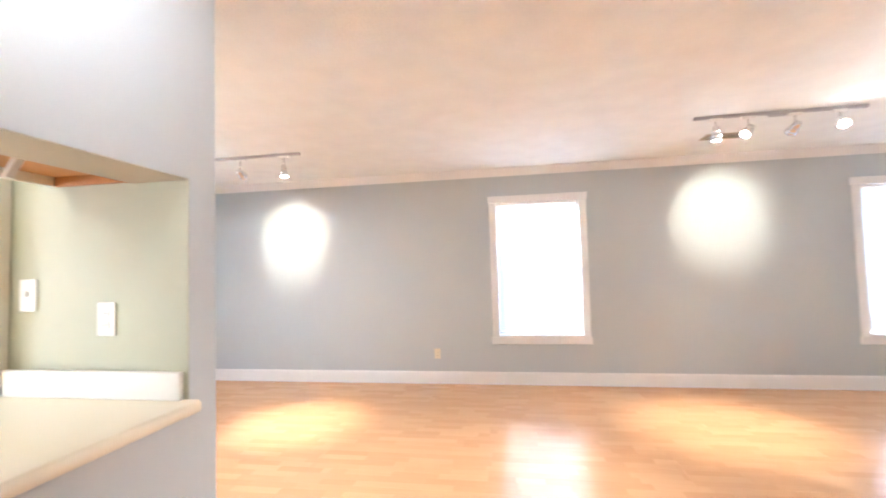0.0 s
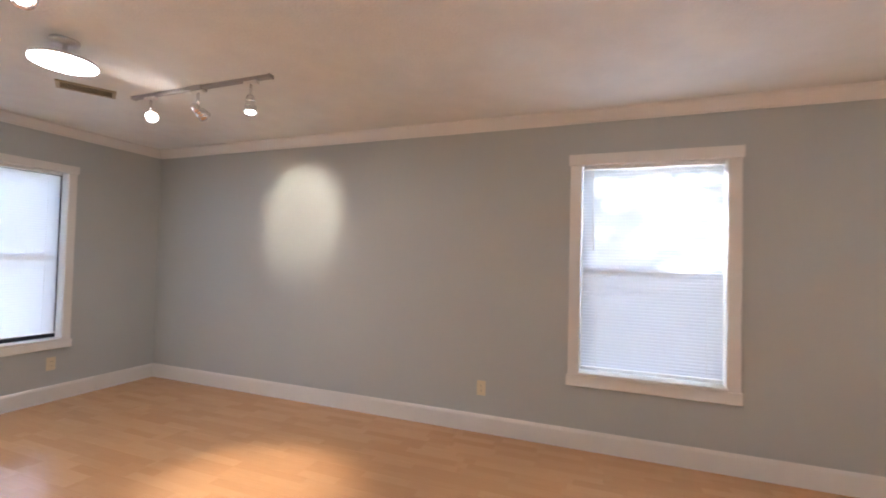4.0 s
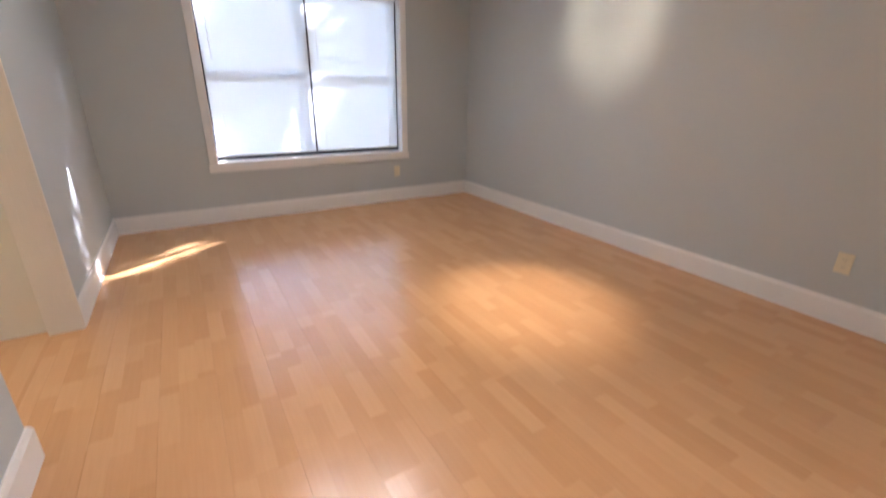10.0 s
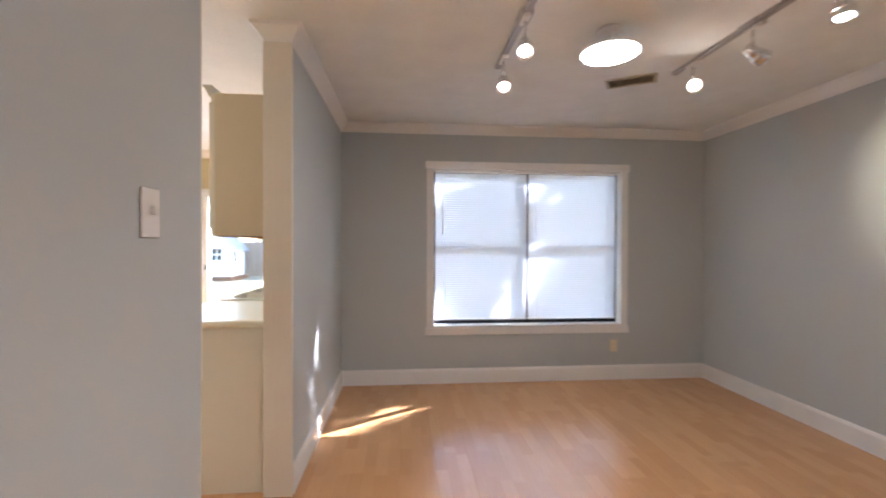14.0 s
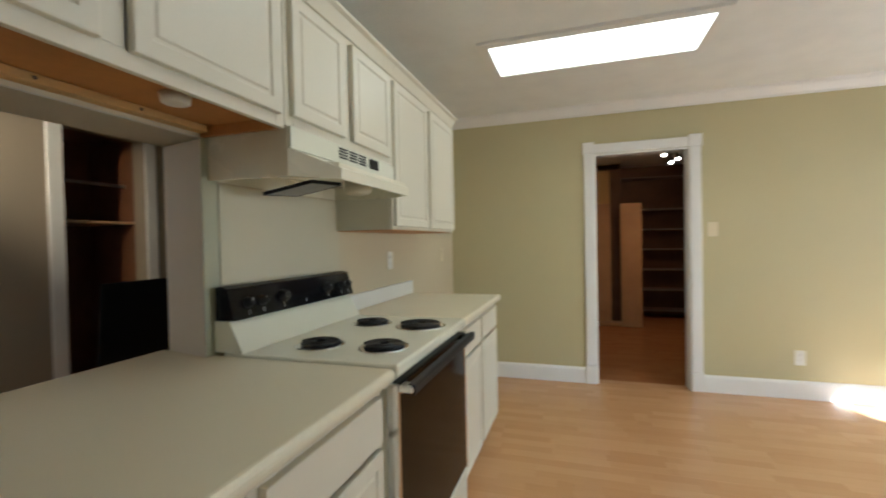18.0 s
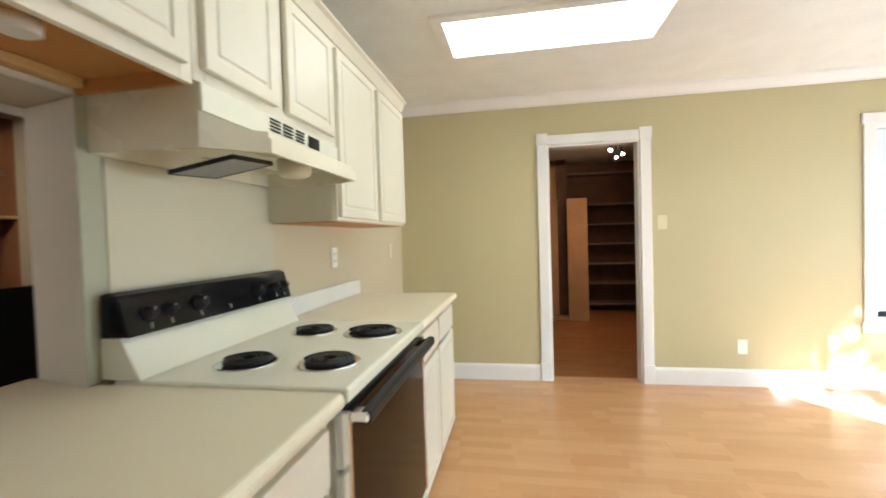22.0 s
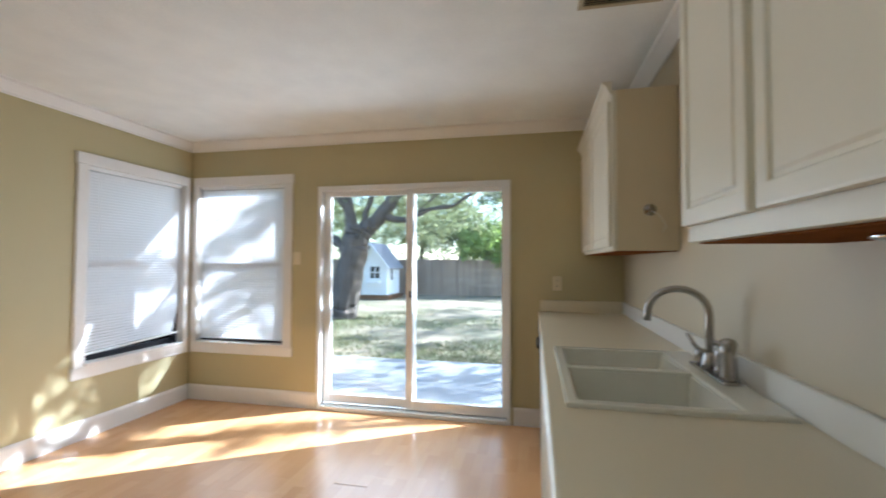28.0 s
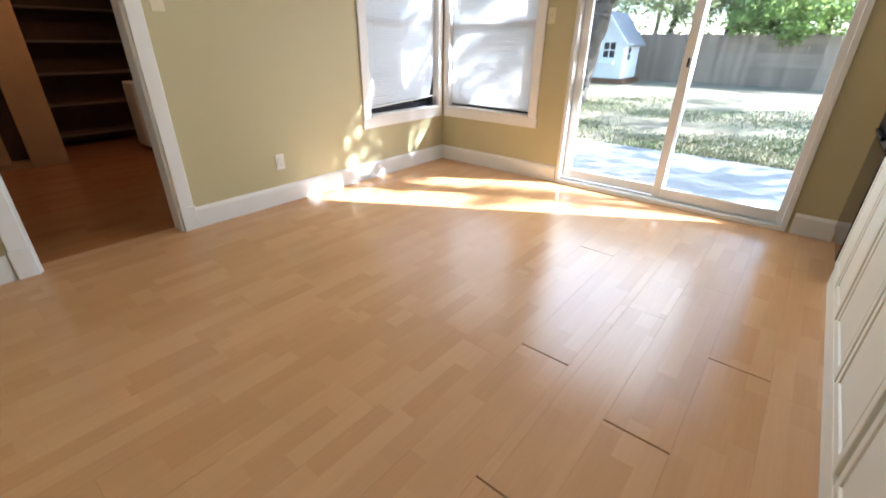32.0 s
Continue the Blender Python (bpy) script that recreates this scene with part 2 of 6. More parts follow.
BROWNGL = mat("brown_oven_glass", (0.011, 0.0055, 0.0032), 0.10, vary=0.2, scale=5, fine=50, bump=0.0, spec=0.08)
IRON = mat("dark_burner_coil", (0.02, 0.02, 0.022), 0.5, 0.6, vary=0.2, scale=20, fine=120, bump=0.05)
CHROME = mat("chrome", (0.80, 0.80, 0.80), 0.12, 1.0, vary=0.03, scale=10, fine=60, bump=0.0)
STEEL = mat("brushed_nickel", (0.42, 0.40, 0.38), 0.19, 1.0, vary=0.06, scale=10, fine=150, bump=0.02)
FILTER = mat("grey_filter_mesh", (0.35, 0.35, 0.34), 0.5, 0.6, vary=0.2, scale=40, fine=300, bump=0.3)
IVORY = mat("ivory_plastic", (0.72, 0.64, 0.46), 0.4, vary=0.03, bump=0.0)
WPLATE = mat("white_plastic", (0.80, 0.78, 0.72), 0.4, vary=0.03, bump=0.0)
TRACKM = mat("gray_track_metal", (0.42, 0.40, 0.38), 0.4, 0.5, vary=0.05, bump=0.0)
DARKSLOT = mat("dark_slot", (0.02, 0.02, 0.02), 0.7, vary=0.1, bump=0.0)
BRASSVENT = mat("tan_vent_paint", (0.48, 0.40, 0.25), 0.5, 0.2, vary=0.06, bump=0.02)
SUBFLOOR = mat("dark_joint", (0.10, 0.06, 0.03), 0.8, vary=0.1)
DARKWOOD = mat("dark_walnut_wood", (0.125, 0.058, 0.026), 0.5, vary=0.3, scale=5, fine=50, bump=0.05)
TANWOOD = mat("tan_panel_wood", (0.50, 0.31, 0.16), 0.55, vary=0.12, scale=4, fine=60, bump=0.04)
SHELFM = mat("gray_brown_shelf_edge", (0.30, 0.24, 0.19), 0.5, vary=0.1, scale=5, fine=60)
SLAT = slat_mat("white_vinyl_slat", (0.80, 0.79, 0.78), 0.31)
SLATB = slat_mat("thick_bluish_vinyl_slat", (0.74, 0.78, 0.82), 0.115, (0.82, 0.90, 1.0))
SLATC = slat_mat("blue_white_vinyl_slat", (0.76, 0.79, 0.82), 0.17, (0.88, 0.92, 1.0))
MESH = glass("insect_screen_mesh", colour=(0.85, 0.87, 0.89))
GLASS = glass("window_glass", colour=(0.97, 0.985, 0.98))
PLANK = plank_mat("maple_laminate_plank", (0.67, 0.385, 0.18), (0.55, 0.285, 0.115), 0.235)
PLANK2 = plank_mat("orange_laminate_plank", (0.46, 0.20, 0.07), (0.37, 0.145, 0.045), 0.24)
TUBE = glow("fluorescent_diffuser", (1.0, 0.96, 0.80), 0.37)
BULB = glow("halogen_bulb", (1.0, 0.86, 0.66), 8.0)
BOWL = glow("lit_glass_bowl", (1.0, 0.92, 0.80), 4.4)
CONCRETE = mat("patio_concrete", (0.215, 0.212, 0.205), 0.85, vary=0.1, scale=1.5, fine=60, bump=0.15)
GRASSG = mat("lawn_soil_and_grass", (0.27, 0.21, 0.14), 0.95, vary=0.3, scale=0.75, fine=30, bump=0.8, tint=(0.07, 0.072, 0.028))
BLADE = mat("grass_blade", (0.095, 0.135, 0.045), 0.7, vary=0.3, scale=1.1, fine=9, bump=0.0, tint=(0.17, 0.15, 0.06))
LITTER = mat("dry_oak_leaf", (0.21, 0.135, 0.075), 0.8, vary=0.4, scale=2.5, fine=12, bump=0.0, tint=(0.34, 0.27, 0.18))
BARK = mat("oak_bark", (0.078, 0.062, 0.050), 0.95, vary=0.55, scale=7, fine=30, bump=1.0)


def leaf_mat(name, base, other):
    m = mat(name, base, 0.55, vary=0.3, scale=1.3, fine=8, bump=0.0, tint=other)
    nd, ln = m.node_tree.nodes, m.node_tree.links
    b = nd["Principled BSDF"]
    tl, mx = nd.new("ShaderNodeBsdfTranslucent"), nd.new("ShaderNodeMixShader")
    tl.inputs[0].default_value = (base[0] * 2.2, base[1] * 2.2, base[2] * 1.6, 1)
    mx.inputs[0].default_value = 0.4
    ln.new(b.outputs[0], mx.inputs[1])
    ln.new(tl.outputs[0], mx.inputs[2])
    ln.new(mx.outputs[0], nd["Material Output"].inputs[0])
    return m


LEAF = leaf_mat("oak_leaf", (0.15, 0.165, 0.10), (0.10, 0.105, 0.06))
LEAF2 = leaf_mat("bright_leaf", (0.21, 0.27, 0.09), (0.15, 0.19, 0.08))
FENCEM = mat("weathered_fence_board", (0.27, 0.20, 0.145), 0.9, vary=0.15, scale=3, fine=40, bump=0.2, obj_rand=0.15)
SIDING = mat("white_siding", (0.72, 0.73, 0.74), 0.6, vary=0.05, scale=3, fine=40)
SHINGLE = mat("gray_shingle", (0.19, 0.19, 0.20), 0.9, vary=0.15, scale=4, fine=60, bump=0.2)


# ---- mesh helpers ----
def B():
    return bmesh.new()


def box(bm, x0, x1, y0, y1, z0, z1, bev=0.0, seg=1):
    vs = [bm.verts.new(p) for p in ((x0, y0, z0), (x1, y0, z0), (x1, y1, z0), (x0, y1, z0), (x0, y0, z1), (x1, y0, z1), (x1, y1, z1), (x0, y1, z1))]
    fs = [bm.faces.new([vs[i] for i in q]) for q in ((3, 2, 1, 0), (4, 5, 6, 7), (0, 1, 5, 4), (1, 2, 6, 5), (2, 3, 7, 6), (3, 0, 4, 7))]
    if bev:
        es = {e for f in fs for e in f.edges}
        bmesh.ops.bevel(bm, geom=list(es), offset=bev, segments=seg, affect="EDGES", profile=0.5)
    return fs


def ring_pts(c, axis, r, seg):
    axis = Vector(axis).normalized()
    u = axis.orthogonal().normalized()
    v = axis.cross(u)
    return [Vector(c) + r * (math.cos(2 * math.pi * i / seg) * u + math.sin(2 * math.pi * i / seg) * v) for i in range(seg)]


def lathe(bm, at, axis, prof, seg=20, smooth=True):
    """prof: (distance along the axis, radius), closed with caps where the radius is not 0."""
    axis = Vector(axis).normalized()
    rings = [[bm.verts.new(p) for p in ring_pts(Vector(at) + axis * d, axis, max(r, 1e-4), seg)] for d, r in prof]
    for a, b in zip(rings, rings[1:]):
        for i in range(seg):
            f = bm.faces.new((a[i], a[(i + 1) % seg], b[(i + 1) % seg], b[i]))
            f.smooth = smooth
    bm.faces.new(list(reversed(rings[0])))
    bm.faces.new(rings[-1])


def tube(bm, pts, radii, seg=10):
    pts = [Vector(p) for p in pts]
    if isinstance(radii, (int, float)):
        radii = [radii] * len(pts)
    rings, u = [], None
    for i, p in enumerate(pts):
        t = (pts[min(i + 1, len(pts) - 1)] - pts[max(i - 1, 0)]).normalized()
        u = t.orthogonal().normalized() if u is None else (u - t * u.dot(t)).normalized()
        v = t.cross(u)
        rings.append([bm.verts.new(p + radii[i] * (math.cos(2 * math.pi * k / seg) * u + math.sin(2 * math.pi * k / seg) * v)) for k in range(seg)])
    for a, b in zip(rings, rings[1:]):
        for i in range(seg):
            bm.faces.new((a[i], a[(i + 1) % seg], b[(i + 1) % seg], b[i])).smooth = True
    bm.faces.new(list(reversed(rings[0])))
    bm.faces.new(rings[-1])


def extrude_poly(bm, poly, vec):
    """A prism over the 3D polygon poly."""
    a = [bm.verts.new(p) for p in poly]
    b = [bm.verts.new(Vector(p) + Vector(vec)) for p in poly]
    n = len(a)
    bm.faces.new(list(reversed(a)))
    bm.faces.new(b)
    for i in range(n):
        bm.faces.new((a[i], a[(i + 1) % n], b[(i + 1) % n], b[i]))


def cells(bm, us, vs, solid, t0, t1, to3, mats=(0, 0, 0)):
    """A slab from the solid cells of a grid, with thickness t0 to t1. mats: slots of the t0 side, the t1 side and the edges."""
    for i in range(len(us) - 1):
        for j in range(len(vs) - 1):
            if not solid(i, j):
                continue
            q = ((us[i], vs[j]), (us[i + 1], vs[j]), (us[i + 1], vs[j + 1]), (us[i], vs[j + 1]))
            for t, slot, flip in ((t0, mats[0], True), (t1, mats[1], False)):
                f = bm.faces.new([bm.verts.new(to3(u, v, t)) for u, v in (reversed(q) if flip else q)])
                f.material_index = slot
            for k, (di, dj) in enumerate(((0, -1), (1, 0), (0, 1), (-1, 0))):
                a, b = q[k], q[(k + 1) % 4]
                ii, jj = i + di, j + dj
                if 0 <= ii < len(us) - 1 and 0 <= jj < len(vs) - 1 and solid(ii, jj):
                    continue
                f = bm.faces.new([bm.verts.new(to3(*p)) for p in ((*a, t0), (*b, t0), (*b, t1), (*a, t1))])
                f.material_index = mats[2]
    bmesh.ops.remove_doubles(bm, verts=bm.verts, dist=1e-5)
    bmesh.ops.recalc_face_normals(bm, faces=bm.faces)


def slab_with_holes(bm, u0, u1, v0, v1, holes, t0, t1, to3, mats=(0, 0, 0)):
    us = sorted({u0, u1, *(min(max(h[i], u0), u1) for h in holes for i in (0, 1))})
    vs = sorted({v0, v1, *(min(max(h[i], v0), v1) for h in holes for i in (2, 3))})

    def solid(i, j):
        u, v = (us[i] + us[i + 1]) / 2, (vs[j] + vs[j + 1]) / 2
        return not any(h[0] < u < h[1] and h[2] < v < h[3] for h in holes)
    cells(bm, us, vs, solid, t0, t1, to3, mats)


def top(ob):
    while ob.parent:
        ob = ob.parent
    return ob


def link(name, bm, materials, smooth=None):
    me = bpy.data.meshes.new(name)
    bm.normal_update()
    bm.to_mesh(me)
    bm.free()
    for m in (materials if isinstance(materials, (list, tuple)) else [materials]):
        me.materials.append(m)
    return me


def thing(name, label, category, m=None, group="", kind=""):
    ob = new(name)
    ob.empty_display_size = 0.1
    ob.matrix_basis = m if m is not None else Matrix()
    return tagged(ob, label, category, group, kind)


def part(name, bm, material, parent, label=""):
    """Links bm, which is in the world's axes, as one mesh object under parent."""
    bm.transform(top(parent).matrix_basis.inverted())
    ob = new(name, link(name, bm, material))
    ob.parent = parent
    if label:
        ob["label"] = label
    return ob


def solo(name, bm, material, label, category, group="", kind=""):
    """A thing or a piece of the setting that is one mesh, with its origin at its base."""
    xs = [v.co for v in bm.verts]
    o = Vector((sum(p.x for p in xs) / len(xs), sum(p.y for p in xs) / len(xs), min(p.z for p in xs)))
    bm.transform(Matrix.Translation(-o))
    ob = new(name, link(name, bm, material))
    ob.location = o
    return tagged(ob, label, category, group, kind)


def sweep(bm, prof, path, closed=False):
    """prof: (distance off the wall to the left of the path, height); path: 2D points. Mitred corners."""
    P = [Vector(p) for p in path]
    n = len(P)
    rows = []
    for i in range(n):
        d0 = (P[i] - P[i - 1]).normalized() if (i or closed) else None
        d1 = (P[(i + 1) % n] - P[i]).normalized() if (i < n - 1 or closed) else None
        d0, d1 = d0 or d1, d1 or d0
        n0, n1 = Vector((-d0.y, d0.x)), Vector((-d1.y, d1.x))
        m = (n0 + n1) / (1 + n0.dot(n1))
        rows.append([bm.verts.new((P[i].x + m.x * d, P[i].y + m.y * d, z)) for d, z in prof])
    k = len(prof)
    for i in range(n if closed else n - 1):
        a, b = rows[i], rows[(i + 1) % n]
        for j in range(k):
            bm.faces.new((a[j], a[(j + 1) % k], b[(j + 1) % k], b[j]))
    if not closed:
        bm.faces.new(rows[0])
        bm.faces.new(list(reversed(rows[-1])))
    bmesh.ops.recalc_face_normals(bm, faces=bm.faces)

# ---- the large structure ----
H = 2.44          # ceiling
XW2, YW1 = 1.40, 7.592      # dining room: window wall and long wall
YS0, YS1 = 3.92, 4.04       # wall between kitchen and dining room
XK, XL = 4.70, 4.915        # range wall: kitchen face, hall face
YST = 2.545                  # cream wall of the stairs
XPOST, XRET = 3.15, 4.15    # the passage between kitchen and dining room


def wall_x(name, x0, x1, y0, y1, holes, low, high, edge, label, z0=0.0, z1=H):
    """A wall across x, with its low side at x0. holes: (y0, y1, z0, z1)."""
    bm = B()
    slab_with_holes(bm, y0, y1, z0, z1, holes, x0, x1, lambda u, v, t: (t, u, v), (0, 1, 2))
    return solo(name, bm, [low, high, edge], label, "wall", kind="structure")


def wall_y(name, y0, y1, x0, x1, holes, low, high, edge, label, z0=0.0, z1=H):
    bm = B()
    slab_with_holes(bm, x0, x1, z0, z1, holes, y0, y1, lambda u, v, t: (u, t, v), (0, 1, 2))
    return solo(name, bm, [low, high, edge], label, "wall", kind="structure")


CW1 = (0.085, 0.985, 0.53, 2.02)      # kitchen corner window in the pantry wall: x0 x1 z0 z1
CW2 = (0.085, 1.005, 0.53, 2.02)      # kitchen corner window in the slider wall: y0 y1 z0 z1
SLD = (1.345, 3.055, 0.0, 1.98)       # sliding door: y0 y1 z0 z1
PDR = (2.655, 3.395, 0.0, 2.02)       # pantry door: x0 x1
WD2 = (4.90, 6.73, 0.53, 2.03)        # dining window: y0 y1 z0 z1
WNA = (5.79, 6.70, 0.53, 2.045)       # long wall windows: x0 x1 z0 z1
WNB = (9.44, 10.36, 0.53, 2.045)
PASS = (2.845, 3.925, 0.874, 1.634)    # pass-through: y0 y1 z0 z1
HCL = (1.46, 2.03, 0.0, 2.12)         # hall closet: y0 y1

wall_x("wall_kitchen_west", -0.10, 0.0, -0.14, YS1, [SLD, CW2], SIDING, OLIVE, TRIM, "olive painted kitchen wall with window and sliding door")
wall_y("wall_kitchen_south", -0.12, 0.0, 0.0, XL + 1.885, [PDR, CW1], TAUPE, OLIVE, TRIM, "olive painted kitchen wall with doorway and window")
wall_x("wall_range", XK, XL, 0.0, YS1 + 0.01, [PASS], PALE, GRAY, GRAY, "painted wall behind the range with a pass-through")
wall_y("wall_return", YS0 + 0.01, YS1 + 0.01, XRET, XK, [], SAGE, GRAY, GRAY, "short gray painted wall beside the kitchen passage")
wall_y("wall_sink", YS0, YS1, 0.0, XPOST, [], PALE, GRAY, GRAY, "wall between kitchen and dining room")
wall_x("wall_dining_west", XW2 - 0.14, XW2, YS1, YW1 + 0.14, [WD2], SIDING, GRAY, TRIM, "gray painted dining room wall with double window")
wall_y("wall_north", YW1, YW1 + 0.14, XW2, 11.6, [WNA, WNB], GRAY, SIDING, TRIM, "long gray painted wall with two windows")
wall_x("wall_east", 11.6, 11.72, 1.4, YW1 + 0.14, [], GRAY, SIDING, GRAY, "gray painted living room wall")
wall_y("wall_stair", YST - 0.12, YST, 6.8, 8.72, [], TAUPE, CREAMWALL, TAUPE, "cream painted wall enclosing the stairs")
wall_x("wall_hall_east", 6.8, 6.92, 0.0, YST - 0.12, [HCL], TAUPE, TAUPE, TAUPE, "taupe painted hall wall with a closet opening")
wall_y("wall_stair_south", 1.28, 1.40, 6.92, 11.72, [], TAUPE, TANWOOD, TAUPE, "tan wood panelled wall behind the stairs")
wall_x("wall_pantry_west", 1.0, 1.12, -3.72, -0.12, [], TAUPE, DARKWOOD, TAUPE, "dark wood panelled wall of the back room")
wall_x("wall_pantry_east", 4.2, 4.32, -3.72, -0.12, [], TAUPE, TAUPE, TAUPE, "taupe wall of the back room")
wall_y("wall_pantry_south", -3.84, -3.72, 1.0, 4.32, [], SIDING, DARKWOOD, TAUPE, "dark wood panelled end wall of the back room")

bm = B()
slab_with_holes(bm, -0.14, 11.72, -3.84, YW1 + 0.14, [(-0.14, XW2 - 0.14, YS1, YW1 + 0.14)], H, H + 0.12, lambda u, v, t: (u, v, t))
solo("ceiling", bm, CEIL, "white textured ceiling", "ceiling", kind="structure")

# mouldings
CROWN = [(0, H - 0.085), (0.010, H - 0.085), (0.014, H - 0.070), (0.030, H - 0.050), (0.052, H - 0.026), (0.064, H - 0.018), (0.068, H), (0, H)]
BASE = [(0, 0.0), (0.016, 0.0), (0.016, 0.118), (0.012, 0.130), (0.006, 0.140), (0, 0.140)]


def moulding(name, prof, path, label, material=TRIM):
    bm = B()
    sweep(bm, prof, path)
    return solo(name, bm, material, label, "moulding", kind="structure")


moulding("trim_crown_dining", CROWN, [(11.6, YW1), (XW2, YW1), (XW2, YS1), (XPOST, YS1), (XPOST, YS0), (0, YS0), (0, 0), (XK, 0), (XK, YS0 + 0.01), (XRET, YS0 + 0.01), (XRET, YS1 + 0.01), (XL, YS1 + 0.01), (XL, 0)], "white crown moulding under the ceiling")
moulding("baseboard_dining", BASE, [(11.6, YW1), (XW2, YW1), (XW2, YS1), (XPOST - 0.012, YS1)], "white painted baseboard")
moulding("baseboard_return", BASE, [(XRET, YS0 + 0.012), (XRET, YS1 + 0.01), (XL, YS1 + 0.01), (XL, 0.0)], "white painted baseboard")
moulding("baseboard_west_a", BASE, [(0, SLD[0] - 0.01), (0, 0), (PDR[0] - 0.095, 0)], "white painted baseboard")
moulding("baseboard_west_b", BASE, [(0, 3.30), (0, SLD[1] + 0.02)], "white painted baseboard")
moulding("baseboard_south", BASE, [(PDR[1] + 0.095, 0), (XK, 0), (XK, 1.10)], "white painted baseboard")
moulding("baseboard_stair", BASE, [(6.8, 2.20), (6.8, YST), (8.72, YST)], "white painted baseboard")


# ---- windows and doors ----
def board(bm, x0, x1, z0, z1, y0, y1, to3, bev=0.004):
    """A board in wall coordinates (along, out of the wall, up)."""
    tmp = B()
    box(tmp, x0, x1, y0, y1, z0, z1, bev)
    for v in tmp.verts:
        v.co = Vector(to3(*v.co))
    me = bpy.data.meshes.new("tmp")
    tmp.to_mesh(me)
    tmp.free()
    bm.from_mesh(me)
    bpy.data.meshes.remove(me)
    bmesh.ops.recalc_face_normals(bm, faces=bm.faces)


def casing(parent, o, to3, w=0.085, left=True, right=True, bottom=True, ears=0.012, plinth=False, rosette=False):
    """Flat boards round the opening o, in wall coordinates."""
    a, b, z0, z1 = o
    la, rb = (a - w if left else a), (b + w if right else b)
    lz = z0 - w if bottom else z0
    if left:
        bm = B(); board(bm, a - w, a, lz if not plinth else 0.16, z1, 0, 0.018, to3)
        part("casing", bm, TRIM, parent)
    if right:
        bm = B(); board(bm, b, b + w, lz if not plinth else 0.16, z1, 0, 0.018, to3)
        part("casing", bm, TRIM, parent)
    if rosette:
        bm = B(); board(bm, a + 0.0045, b - 0.0045, z1 + 0.0005, z1 + w - 0.004, 0, 0.018, to3)
        part("head_casing", bm, TRIM, parent)
        for s in (a - w - 0.008, b - 0.004):
            bm = B(); board(bm, s, s + w + 0.012, z1 + 0.0005, z1 + w + 0.014, 0, 0.026, to3)
            c, n = Vector(to3(s + (w + 0.012) / 2, 0.026, z1 + (w + 0.014) / 2)), Vector(to3(0, 1, 0)) - Vector(to3(0, 0, 0))
            lathe(bm, c, n, [(0, 0.032), (0.002, 0.030), (0.002, 0.024), (0.001, 0.02), (0.001, 0.012), (0.002, 0.008), (0.002, 0.002)], 20)
            part("corner_block", bm, TRIM, parent, "carved corner block")
    else:
        bm = B(); board(bm, la - (ears if left else 0), rb + (ears if right else 0), z1 + 0.0005, z1 + w, 0, 0.024, to3)
        part("head_casing", bm, TRIM, parent)
    if bottom:
        bm = B(); board(bm, la - (ears if left else 0), rb + (ears if right else 0), z0 - w, z0 - 0.0005, 0.0, 0.022, to3)
        part("apron", bm, TRIM, parent)
    if plinth:
        for s, e, on in ((a - w - 0.006, a + 0.004, left), (b - 0.004, b + w + 0.006, right)):
            if on:
                bm = B(); board(bm, s, e, 0.0, 0.16, 0, 0.026, to3)
                part("plinth_block", bm, TRIM, parent)


def sash_window(name, o, to3, panes=1, material=BRONZE, label="", depth=0.14, left=True, right=True, case_w=0.085, screen=False):
    """o: opening in wall coordinates; to3(along, out of the wall into the room, up)."""
    a, b, z0, z1 = o
    c = Vector(to3((a + b) / 2, 0, z0))
    w = thing(name, label, "window", Matrix.Translation(c), kind="structure")
    casing(w, o, to3, case_w, left, right)
    bm = B(); board(bm, a - 0.004, b + 0.004, z0 - 0.0, z0 + 0.022, -depth + 0.05, 0.032, to3)
    part("window_sill", bm, TRIM, w)
    step = (b - a) / panes
    zm = (z0 + z1) / 2 + 0.01
    for k in range(panes):
        u0, u1 = a + k * step, a + (k + 1) * step
        bm = B()
        y0, y1 = -depth + 0.02, -depth + 0.06
        board(bm, u0, u0 + 0.035, z0 + 0.02, z1, y0, y1, to3, 0.002)
        board(bm, u1 - 0.035, u1, z0 + 0.02, z1, y0, y1, to3, 0.002)
        board(bm, u0 + 0.035, u1 - 0.035, z1 - 0.035, z1, y0, y1, to3, 0.002)
        board(bm, u0 + 0.035, u1 - 0.035, z0 + 0.02, z0 + 0.065, y0, y1, to3, 0.002)
        board(bm, u0 + 0.035, u1 - 0.035, zm - 0.02, zm + 0.02, y0, y1, to3, 0.002)
        fr = part("window_frame", bm, material, w)
        for lo, hi in ((z0 + 0.065, zm - 0.02), (zm + 0.02, z1 - 0.035)):
            bm = B(); board(bm, u0 + 0.035, u1 - 0.035, lo, hi, -depth + 0.038, -depth + 0.042, to3, 0)
            g = part("pane", bm, GLASS, fr, "clear glass pane")
            g.visible_shadow = False
        if screen:
            bm = B(); board(bm, u0 + 0.02, u1 - 0.02, z0 + 0.03, zm, -depth + 0.008, -depth + 0.010, to3, 0)
            part("insect_screen", bm, MESH, fr, "gray insect screen over the lower sash")
    return w


